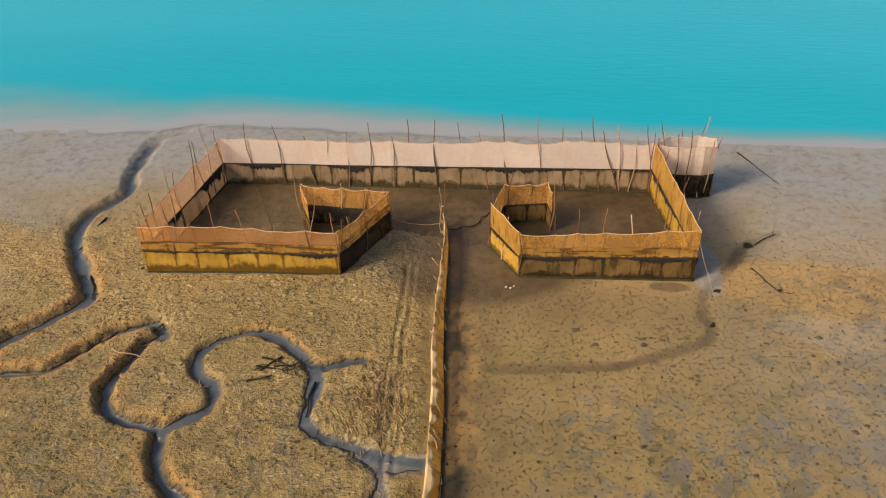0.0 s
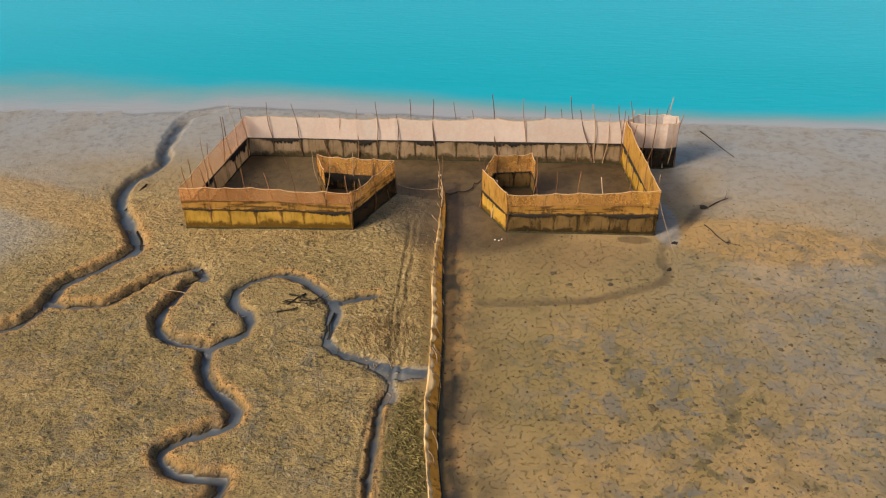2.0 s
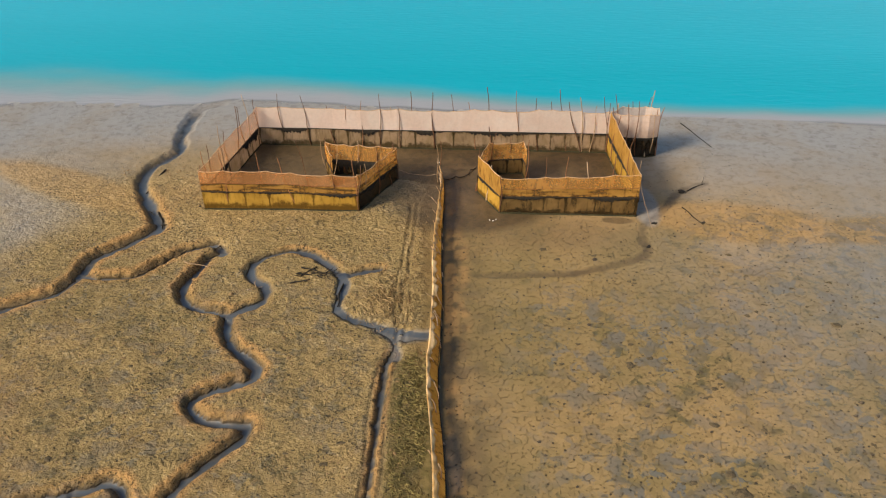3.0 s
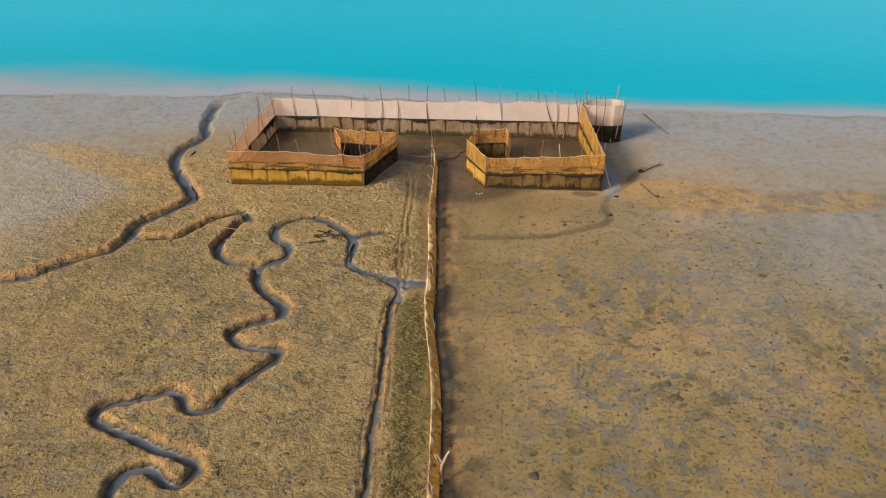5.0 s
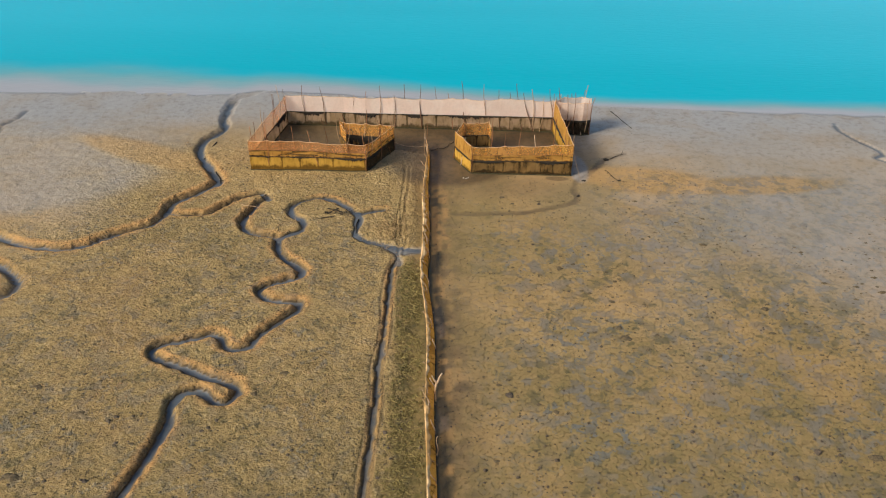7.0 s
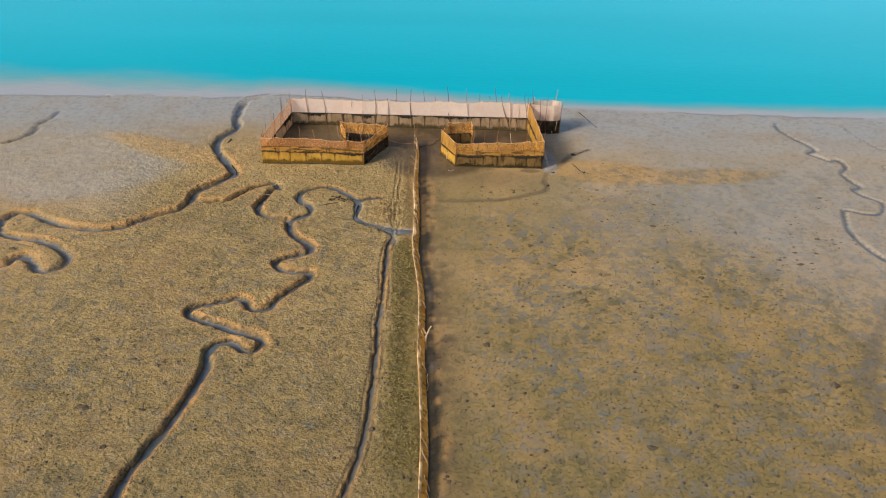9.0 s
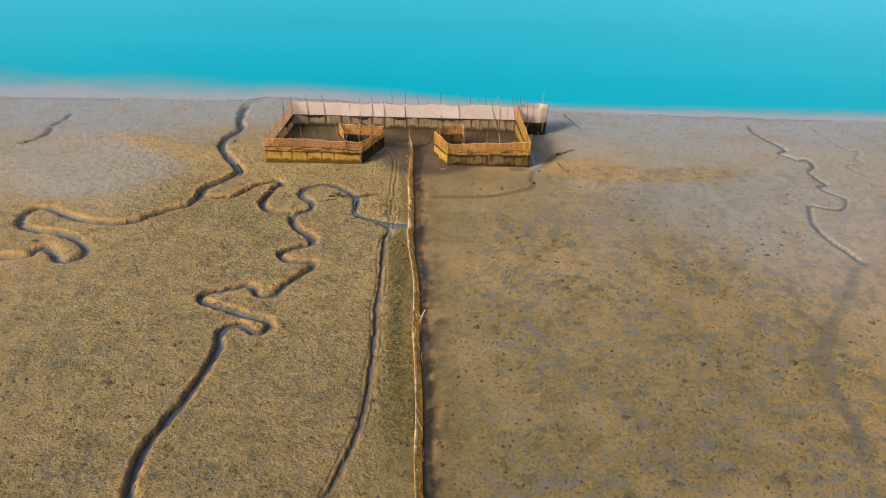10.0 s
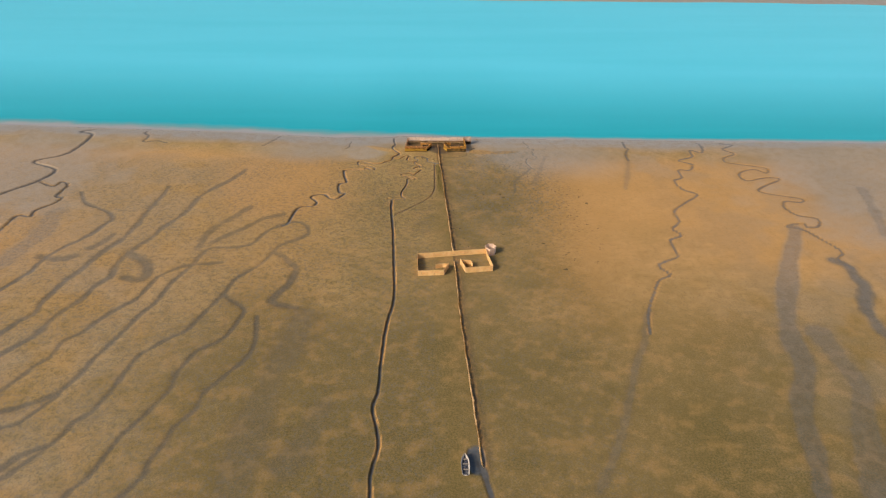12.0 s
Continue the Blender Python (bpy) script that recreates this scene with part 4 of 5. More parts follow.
def crooked(rnd, foot, tip, bend, r0, r1, n=6):
    """A crooked, tapering stick from foot to tip."""
    foot, tip = Vector(foot), Vector(tip)
    ph, ph2 = rnd.uniform(0, 6), rnd.uniform(0, 6)
    path, radii = [], []
    for i in range(n + 1):
        t = i / n
        p = foot.lerp(tip, t)
        s = math.sin(math.pi * t)
        p += Vector((math.sin(ph + 4.3 * t), math.cos(ph2 + 3.7 * t), 0.3 * abs(math.sin(ph2 + 5 * t)))) * bend * s
        path.append(p)
        radii.append((r0 + (r1 - r0) * t) * rnd.uniform(0.85, 1.15))
    return tube(path, radii)


def cloth(a, b, lo, hi, rnd, sag=0.012, belly=0.008, nu=6, nv=3, thick=0.0016, ragged=0.0, tilt=0.0):
    """A strip of net hung between two stakes: a thin slab with a sagging upper edge. lo, hi: heights at both ends."""
    a, b = Vector((*a, 0)), Vector((*b, 0))
    along = (b - a).normalized()
    out = Vector((-along.y, along.x, 0))
    verts, faces = [], []
    bulge = rnd.uniform(-1, 1) * belly
    dip = sag
    tears = [rnd.uniform(-1, 1) * ragged for _ in range(nu + 1)]
    for side in (-0.5, 0.5):
        for i in range(nu + 1):
            u = i / nu
            p = a.lerp(b, u)
            z0 = lo[0] + (lo[1] - lo[0]) * u
            z1 = hi[0] + (hi[1] - hi[0]) * u - dip * 4 * u * (1 - u) + tears[i] * (0 < i < nu)
            for j in range(nv + 1):
                v = j / nv
                q = p + Vector((tilt * v, 0, 0)) + out * (bulge * math.sin(math.pi * u) * math.sin(math.pi * min(1, v + 0.1)) + side * thick)
                verts.append((q.x, q.y, z0 + (z1 - z0) * v))
    m, w = (nu + 1) * (nv + 1), nv + 1
    for i in range(nu):
        for j in range(nv):
            k = i * w + j
            faces.append((k, k + 1, k + w + 1, k + w))
            faces.append((m + k, m + k + w, m + k + w + 1, m + k + 1))
    for i in range(nu):
        for j in (0, nv):
            k = i * w + j
            faces.append((k, k + w, m + k + w, m + k) if j == 0 else (k, m + k, m + k + w, k + w))
    for j in range(nv):
        k, e = j, nu * w + j
        faces += [(k, m + k, m + k + 1, k + 1), (e, e + 1, m + e + 1, m + e)]
    return verts, faces


def flap(path, width, drop):
    """The loose edge of a folded net lying over a head rope: a thin slab that falls away to the east."""
    verts, faces = [], []
    for p in path:
        w = width(p.y)
        for k in range(4):
            u = k / 3
            q = p + Vector((w * u, 0, 0.004 - drop * u + 0.0016 * noise.noise((p.y * 22, u * 3, 1.0))))
            verts += [tuple(q), (q.x, q.y, q.z - 0.0018)]
    for i in range(len(path) - 1):
        for k in range(3):
            o, e = 8 * i + 2 * k, 8 * i + 8 + 2 * k
            faces += [(o, o + 2, e + 2, e), (o + 1, e + 1, e + 3, o + 3)]
        o, e = 8 * i, 8 * i + 8
        faces += [(o, e, e + 1, o + 1), (o + 6, o + 7, e + 7, e + 6)]
    return verts, faces


def net_wall(owner, rnd, line, height, upper, lower, step=0.045 * 2.45, line_at=0.47, over=(0.015, 0.13), lean=0.02, thick_stake=0.0035, stakes=None, inset=0.0, tide=0.35, shag=0.034,
             stake_mat=None, at=None, fringe=True, last=True, sag=0.010, middle=None, bias=(0, 0), roll=None, tilt=0.0):
    """A wall of net on stakes along a line of places: per bay an upper and a lower strip, a stake at each joint, a rope and a foot rope along it."""
    if stakes:
        at = sorted({0.0, *(k[0] for k in stakes), 1.0})
    seed = rnd.uniform(0, 50)

    def grime(u, v, length, p):
        s = p.x * 1.3 + p.y * 2.1 + seed
        edge = min(u, 1 - u) * length
        by_stake = (0.72 + 0.5 * noise.noise((round(s, 1) * 7.7, 0.2, 8.8))) * math.exp(-(edge / (0.004 + 0.013 * v ** 4 + 0.007 * abs(noise.noise((s * 11, v * 3, 2.2))))) ** 2)
        mark = tide - 0.10 * math.exp(-(edge / 0.03) ** 2) + 0.16 * noise.noise((s * 8, 3.1, 0.4)) + 0.08 * noise.noise((s * 25, 1.1, 4.4))
        low = 0.70 * min(1.0, max(0.0, (mark - v) / 0.28 + 0.5))
        top = 0.8 * max(0.0, v - 0.80) / 0.2 * max(0.0, 0.25 + 2.2 * noise.noise((s * 9, 6.6, 1.0)))
        return min(1.0, max(by_stake, low, top))

    def streaks(u, v, length, p):
        s = p.x * 1.3 + p.y * 2.1 + seed
        ragged = max(0.0, 0.9 * (0.16 + 0.25 * noise.noise((s * 21, 2.2, 7.1)) - v) / 0.10)
        return min(1.0, max(ragged, 0.35 + 1.1 * noise.noise((s * 7, v * 9, 5.5))))

    pts = [Vector((*p, 0)) for p in line]
    legs = [(b - a).length for a, b in zip(pts, pts[1:])]
    total = sum(legs)
    if at is None:
        n = max(1, round(total / step))
        at = [0] + [(i + rnd.uniform(-0.22, 0.22)) / n for i in range(1, n)] + [1]
        for c in np.cumsum(legs)[:-1] / total:
            k = min(range(1, len(at) - 1), key=lambda i: abs(at[i] - c)) if len(at) > 2 else None
            if k:
                at[k] = float(c)

    def place(f):
        s = f * total
        for (a, b), d in zip(zip(pts, pts[1:]), legs):
            if s <= d + 1e-9:
                return a.lerp(b, s / d)
            s -= d
        return pts[-1]

    spots = [place(f) for f in at]
    ground = [level(p.x, p.y) for p in spots]
    tops = [g + height(f) * rnd.uniform(0.965, 1.035) for g, f in zip(ground, at)]
    mids = [g + height(f) * line_at for g, f in zip(ground, at)]
    dips = [sag * rnd.uniform(0.5, 1.3) for _ in spots]
    for i in range(len(spots) - 1):
        a, b = spots[i].to_2d(), spots[i + 1].to_2d()
        sag = dips[i]
        lean_by = tilt * min(1.0, max(0.22, 0.55 - 0.75 * 0.5 * (a.y + b.y)))
        if lower is None:
            part("net_panel", *cloth(a, b, (ground[i] - 0.01, ground[i + 1] - 0.01), (tops[i], tops[i + 1]), rnd, sag, 0.003, nu=8), upper, owner, "", False)
            continue
        if middle:
            seams = [mids[k] + 0.42 * (tops[k] - mids[k]) for k in (i, i + 1)]
            part("upper_net", *cloth(a, b, seams, (tops[i], tops[i + 1]), rnd, sag, 0.0015, nu=10), upper, owner, "", False)
            net_piece("middle_net", owner, middle, a, b, (mids[i], mids[i + 1]), seams, rnd, grime=streaks, sag=0.0, belly=0.002, nu=20, nv=8)
            part("seam", *tube([Vector((*a.lerp(b, k / 6), seams[0] + (seams[1] - seams[0]) * k / 6)) for k in range(7)], [0.0017] * 7, 5), SEAM, owner, "dark brown seam between two nets")
        else:
            part("upper_net", *cloth(a, b, (mids[i], mids[i + 1]), (tops[i], tops[i + 1]), rnd, sag, 0.0008, nu=10, tilt=lean_by), upper, owner, "", False)
        if roll:
            n = 14
            path = [Vector((*a, tops[i])).lerp(Vector((*b, tops[i + 1])), k / n) + Vector((lean_by, 0, -0.008 * math.sin(math.pi * k / n))) for k in range(n + 1)]
            swell = [roll * (0.20 + 0.12 * noise.noise((p.y * 9, 0.5, 3.1))) for p in path]
            part("folded_net", *tube(path, swell, 7), NET_ROLL, owner)
            part("net_flap", *flap(path, lambda y: (min(0.025, max(0.004, 0.012 - 0.022 * y)) if y > -1.35 else 0.015 if y > -4.2 else 0.030) * (1 + 0.8 * max(-0.6, noise.noise((y * 3.3, 7.7, 0.4))) + 0.9 * noise.noise((y * 37, 2.7, 1.4))), 0.010), NET_ROLL, owner)
        if roll:
            part("lower_net", *cloth(a, b, (ground[i] - 0.012, ground[i + 1] - 0.012), (mids[i], mids[i + 1]), rnd, 0.0, 0.003), lower, owner)
        else:
            net_piece("lower_net", owner, lower, a, b, (ground[i] - 0.012, ground[i + 1] - 0.012), (mids[i], mids[i + 1]), rnd, grime=grime, sag=0.0, belly=0.003, nu=18, nv=9)
    for i, p in enumerate(spots):
        if i == len(spots) - 1 and not last:
            break
        rise = rnd.uniform(*over)
        dx, dy = rnd.gauss(bias[0], lean), rnd.gauss(bias[1], lean)
        known = [k for k in stakes or () if abs(k[0] - at[i]) < 1e-6]
        if known:
            along = (pts[-1] - pts[0]).normalized()
            dx, dy = along.x * known[0][1], along.y * known[0][1]
            rise = ground[i] + known[0][2] - tops[i]
            p = p + Vector((0, inset, 0))
        elif stakes:
            continue
        foot = Vector((p.x - 0.3 * dx, p.y - 0.3 * dy, ground[i] - 0.03))
        tip = Vector((p.x + dx, p.y + dy, tops[i] + rise))
        r = thick_stake * rnd.uniform(0.8, 1.25)
        mat = stake_mat or (BLEACHED if rnd.random() < (0.14 if stakes else 0.25) else STAKE)
        part("stake", *crooked(rnd, foot, tip, 0.011, r, r * 0.5, 8), mat, owner)
    if not roll:
        path = []
        for i in range(len(spots) - 1):
            for k in range(6 + (i == len(spots) - 2)):
                u = k / 6
                q = spots[i].lerp(spots[i + 1], u)
                path.append(Vector((q.x, q.y, tops[i] + (tops[i + 1] - tops[i]) * u - dips[i] * 4 * u * (1 - u))))
        part("head_rope", *tube(path, [0.0019] * len(path), 5), ROPE, owner, "pale thin head rope")
    if lower is not None:
        path = [Vector((p.x, p.y, m)) for p, m in zip(spots, mids)]
        part("rope", *tube(path, [0.0024] * len(path), 5), TARRED, owner, "black tarred rope")
        path = [Vector((p.x, p.y, g + 0.002)) for p, g in zip(spots, ground)]
        part("foot_rope", *tube(path, [0.0066] * len(path), 5), ALGAE, owner, "foot rope dark with green algae")
        if fringe:
            part("weed_fringe", *ragged_band(rnd, spots, mids, -1, shag, rnd.uniform(0, 50)), WEED, owner, "dried dark weed caught below the rope")
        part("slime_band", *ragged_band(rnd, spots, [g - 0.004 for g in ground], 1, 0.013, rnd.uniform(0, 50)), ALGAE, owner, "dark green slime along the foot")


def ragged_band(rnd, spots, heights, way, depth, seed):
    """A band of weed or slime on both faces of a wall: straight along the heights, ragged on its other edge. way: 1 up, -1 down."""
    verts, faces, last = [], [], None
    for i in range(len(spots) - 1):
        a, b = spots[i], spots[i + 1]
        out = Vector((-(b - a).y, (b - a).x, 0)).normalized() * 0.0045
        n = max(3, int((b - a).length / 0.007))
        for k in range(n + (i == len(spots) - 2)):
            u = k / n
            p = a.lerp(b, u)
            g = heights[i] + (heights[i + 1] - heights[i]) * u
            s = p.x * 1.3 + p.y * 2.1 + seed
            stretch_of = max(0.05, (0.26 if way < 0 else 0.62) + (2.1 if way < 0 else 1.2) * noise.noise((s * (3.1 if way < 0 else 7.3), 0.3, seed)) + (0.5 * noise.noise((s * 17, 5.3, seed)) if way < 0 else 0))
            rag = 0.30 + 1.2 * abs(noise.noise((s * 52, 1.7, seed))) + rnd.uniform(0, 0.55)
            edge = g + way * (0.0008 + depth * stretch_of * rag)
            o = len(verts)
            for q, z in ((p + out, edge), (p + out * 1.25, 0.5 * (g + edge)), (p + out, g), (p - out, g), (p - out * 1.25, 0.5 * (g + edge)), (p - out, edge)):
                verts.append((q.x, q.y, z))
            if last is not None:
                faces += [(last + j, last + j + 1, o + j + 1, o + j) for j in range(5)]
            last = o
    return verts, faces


def folded_material():
    """Sun-bleached folded net: pale with long brown streaks along the fence."""
    m, n, l, p = material("folded_net")
    longways = n.new("ShaderNodeMapping")
    longways.inputs["Scale"].default_value = (110, 5, 110)
    l.new(coords(n), longways.inputs["Vector"])
    runs = noise_tex(n, l, longways.outputs["Vector"], 1.0, 4, 0.6, 0.5)
    fine = noise_tex(n, l, coords(n), 60, 4, 0.6)
    col = mix(n, l, ramp(n, l, runs, 0.48, 0.66), (0.84, 0.55, 0.26), (0.52, 0.29, 0.085))
    col = mix(n, l, ramp(n, l, fine, 0.45, 0.75, 0, 0.4), col, (0.62, 0.38, 0.15))
    lengths = noise_tex(n, l, coords(n), 4.5, 3, 0.6, 0.4)
    col = mix(n, l, ramp(n, l, lengths, 0.46, 0.58, 0, 0.8), col, (0.38, 0.205, 0.055))
    l.new(col, p.inputs["Base Color"])
    p.inputs["Roughness"].default_value = 0.9
    l.new(bump(n, l, runs, 0.3, 0.002), p.inputs["Normal"])
    return m


NET_ROLL = folded_material()
NET_FENCE = net_material("fence_net", (0.88, 0.56, 0.14), (0.64, 0.37, 0.08), (0.20, 0.11, 0.035), 0.30, 0.8, 0.75)
NET_FENCE_LOW = net_material("fence_foot_net", (0.55, 0.33, 0.075), (0.36, 0.20, 0.04), (0.10, 0.06, 0.02), 0.46, 0.8, 0.6)


# ---------------------------------------------------------------- the seaward pen
def build_sea_pen():
    rnd = random.Random(11)
    pen = thing("fish_pen", -0.1, 0.45, "net fishing pen on crooked wooden stakes standing on wet mud", "fish trap", "fishing pens")
    back = [(-1.10, 0.85), (0.0, 0.815), (1.165, 0.79)]
    tall = [(0.069, -0.011, 0.36), (0.146, -0.037, 0.35), (0.217, -0.035, 0.291), (0.258, -0.001, 0.291), (0.298, 0.01, 0.328), (0.352, 0.002, 0.378), (0.402, -0.04, 0.293), (0.411, -0.011, 0.3),
            (0.454, -0.023, 0.397), (0.507, -0.003, 0.399), (0.563, -0.013, 0.383), (0.623, -0.04, 0.331), (0.672, -0.038, 0.436), (0.745, -0.019, 0.415), (0.801, -0.02, 0.367), (0.839, -0.013, 0.35),
            (0.879, -0.053, 0.429), (0.918, -0.081, 0.347), (0.928, -0.035, 0.382), (0.953, 0.013, 0.325), (0.995, -0.04, 0.387)]
    net_wall(pen, rnd, back, lambda f: 0.262 + 0.025 * f, NET_PALE, NET_MUDDY, stakes=tall, tide=0.42, shag=0.040, sag=0.007)
    tall = [(0.036, 0.012, 0.335), (0.159, 0.054, 0.43), (0.246, 0.059, 0.38), (0.382, -0.034, 0.40), (0.573, -0.002, 0.325), (0.665, -0.019, 0.39), (0.795, 0.033, 0.338), (0.90, 0.02, 0.34)]
    net_wall(pen, rnd, [(-1.10, 0.85), (-1.236, 0.0)], lambda f: 0.262 - 0.01 * f, NET_PEACH, NET_MUDDY, stakes=tall, tide=0.15, shag=0.055, sag=0.006)
    tall = [(0.007, 0.004, 0.281), (0.159, -0.014, 0.36), (0.274, -0.002, 0.298), (0.427, -0.045, 0.365), (0.582, -0.067, 0.329), (0.709, -0.069, 0.44), (0.839, 0.002, 0.36), (0.982, -0.011, 0.318)]
    net_wall(pen, rnd, [(-1.236, 0.0), (-0.339, 0.006)], lambda f: 0.252 - 0.025 * f, NET_PEACH, NET_GOLD, stakes=tall, tide=0.50, shag=0.016, inset=0.009, middle=NET_TAN, sag=0.006)
    # faces away from the sun: its shade is put into the black lower net
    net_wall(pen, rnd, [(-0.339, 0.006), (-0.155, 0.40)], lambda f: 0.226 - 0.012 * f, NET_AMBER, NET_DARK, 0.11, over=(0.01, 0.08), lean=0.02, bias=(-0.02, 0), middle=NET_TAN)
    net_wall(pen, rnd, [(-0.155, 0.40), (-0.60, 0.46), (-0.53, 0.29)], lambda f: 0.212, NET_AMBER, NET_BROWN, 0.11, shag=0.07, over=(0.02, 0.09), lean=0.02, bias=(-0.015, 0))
    net_wall(pen, rnd, [(1.165, 0.79), (1.20, 0.40), (1.232, -0.006)], lambda f: 0.285 - 0.02 * f, NET_TAN, NET_GOLD, 0.15, over=(0.0, 0.07), lean=0.02, bias=(0.025, 0), last=False)
    tall = [(0.193, -0.003, 0.319), (0.32, -0.001, 0.357), (0.476, -0.002, 0.36), (0.693, -0.067, 0.331), (0.811, -0.005, 0.37), (0.986, -0.035, 0.289)]
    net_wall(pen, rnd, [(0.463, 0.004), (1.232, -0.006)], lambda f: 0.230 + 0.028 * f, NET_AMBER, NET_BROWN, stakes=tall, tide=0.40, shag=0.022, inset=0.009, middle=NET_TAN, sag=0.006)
    net_wall(pen, rnd, [(0.463, 0.004), (0.335, 0.245)], lambda f: 0.230 + 0.01 * f, NET_TAN, NET_GOLD, 0.11, over=(0.0, 0.03), lean=0.012)
    net_wall(pen, rnd, [(0.335, 0.245), (0.40, 0.46), (0.61, 0.485), (0.625, 0.39)], lambda f: 0.215, NET_AMBER, NET_BROWN, 0.10, shag=0.07, over=(0.01, 0.09), lean=0.02)
    # catch chamber at the corner
    ring = [(1.165, 0.79), (1.27, 0.745), (1.40, 0.735), (1.465, 0.755), (1.475, 0.84), (1.40, 0.885), (1.25, 0.87), (1.175, 0.80)]
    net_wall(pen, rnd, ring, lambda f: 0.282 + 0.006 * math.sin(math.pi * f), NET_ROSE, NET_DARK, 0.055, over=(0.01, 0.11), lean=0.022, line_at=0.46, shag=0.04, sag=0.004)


build_sea_pen()


def build_land_pen():
    rnd = random.Random(23)
    pen = thing("fish_pen", 0.4, -8.6, "newer cream-coloured net fishing pen on thin stakes on bare mud", "fish trap", "fishing pens")
    net_wall(pen, rnd, [(-0.715, -8.26), (0.45, -8.11), (1.47, -7.97)], lambda f: 0.19, NET_CREAM, None, 0.14, over=(0.01, 0.11), lean=0.012, thick_stake=0.0028, stake_mat=BLEACHED, sag=0.003)
    net_wall(pen, rnd, [(-0.715, -8.26), (-0.70, -9.29)], lambda f: 0.19, NET_CREAM, None, 0.16, over=(0.01, 0.05), lean=0.01, thick_stake=0.0028, stake_mat=BLEACHED, sag=0.003, last=False)
    net_wall(pen, rnd, [(-0.70, -9.29), (0.10, -9.24)], lambda f: 0.195, NET_CREAM, None, 0.14, over=(0.01, 0.08), lean=0.012, thick_stake=0.0028, stake_mat=BLEACHED, sag=0.003)
    net_wall(pen, rnd, [(0.10, -9.24), (0.25, -8.83)], lambda f: 0.19, NET_CREAM, None, 0.14, over=(0.01, 0.05), lean=0.012, thick_stake=0.0028, stake_mat=BLEACHED, sag=0.003)
    net_wall(pen, rnd, [(0.25, -8.83), (0.06, -8.80), (-0.16, -8.87)], lambda f: 0.16, NET_CREAM, None, 0.13, over=(0.02, 0.11), lean=0.012, thick_stake=0.0028, stake_mat=BLEACHED, sag=0.003)
    net_wall(pen, rnd, [(1.47, -7.97), (1.50, -8.3), (1.62, -9.02)], lambda f: 0.20, NET_CREAM, None, 0.15, over=(0.01, 0.07), lean=0.012, thick_stake=0.0028, stake_mat=BLEACHED, sag=0.003, last=False)
    net_wall(pen, rnd, [(1.62, -9.02), (0.77, -9.12)], lambda f: 0.20, NET_CREAM, None, 0.14, over=(0.01, 0.06), lean=0.012, thick_stake=0.0028, stake_mat=BLEACHED, sag=0.003)
    net_wall(pen, rnd, [(0.77, -9.12), (0.62, -8.60)], lambda f: 0.20, NET_CREAM, None, 0.14, over=(0.01, 0.05), lean=0.012, thick_stake=0.0028, stake_mat=BLEACHED, sag=0.003)
    net_wall(pen, rnd, [(0.62, -8.60), (0.95, -8.64), (1.0, -8.80)], lambda f: 0.16, NET_CREAM, None, 0.12, over=(0.02, 0.12), lean=0.012, thick_stake=0.0028, stake_mat=BLEACHED, sag=0.003)
    ring = [(1.47, -7.97), (1.60, -8.10), (1.74, -8.04), (1.80, -7.88), (1.72, -7.74), (1.56, -7.73), (1.46, -7.84), (1.47, -7.97)]
    net_wall(pen, rnd, ring, lambda f: 0.24, NET_PALE, None, 0.12, over=(0.01, 0.08), lean=0.012, thick_stake=0.0028, stake_mat=BLEACHED, sag=0.003)


build_land_pen()


# ---------------------------------------------------------------- the leaders
def build_leader(line, label, seed, height, step):
    rnd = random.Random(seed)
    owner = thing("leader_fence", *line[0], label, "net fence", "leader fences")
    wavy = [(a + 0.008 * math.sin(5.3 * b) + rnd.uniform(-0.0025, 0.0025), b) for a, b in spline(line, 4)]
    net_wall(owner, rnd, wavy, lambda f: height * (0.86 + 0.2 * math.sin(40 * f) ** 2), NET_FENCE, NET_FENCE_LOW, step, 0.45, over=(0.0, 0.05), lean=0.014,
             thick_stake=0.0038, stake_mat=BLEACHED, fringe=False, sag=0.010, bias=(-0.03, 0), roll=0.0105, tilt=-0.046)
    if label.startswith("long"):
        for dx, dy, top in ((0.0, 0.0, 0.25), (-0.012, -0.06, 0.17), (-0.016, 0.02, 0.21)):
            a, b = line[0]
            g = level(a + dx, b + dy)
            part("stake", *crooked(rnd, (a + dx, b + dy, g - 0.02), (a + dx * 1.6, b + dy, g + top), 0.008, 0.0026, 0.0015, 8), BLEACHED if dx else STAKE, owner)
    for _ in range(int(5 * abs(line[-1][1] - line[0][1]) / 4)):
        k = rnd.randrange(len(wavy) - 1)
        a, b = wavy[k]
        g = level(a, b)
        foot = (a - 0.005, b, g + 0.03)
        tip = (a - rnd.uniform(0.045, 0.085), b + rnd.uniform(-0.04, 0.10), g + height * rnd.uniform(0.85, 1.6))
        part("brace", *crooked(rnd, foot, tip, 0.009, 0.0024, 0.0011), BLEACHED, owner, "bleached leaning branch")


def forked_post():
    rnd = random.Random(3)
    x, y = 0.245, -2.5
    g = level(x, y)
    owner = thing("forked_post", x, y, "bleached forked branch standing at the net fence", "post")
    part("stem", *crooked(rnd, (x, y, g - 0.02), (x + 0.008, y + 0.01, g + 0.12), 0.004, 0.0085, 0.007), BLEACHED, owner)
    part("fork", *crooked(rnd, (x + 0.008, y + 0.01, g + 0.115), (x + 0.035, y + 0.02, g + 0.175), 0.003, 0.0065, 0.004), BLEACHED, owner)
    part("fork", *crooked(rnd, (x + 0.008, y + 0.01, g + 0.115), (x - 0.018, y + 0.01, g + 0.165), 0.003, 0.0060, 0.003), BLEACHED, owner)


forked_post()
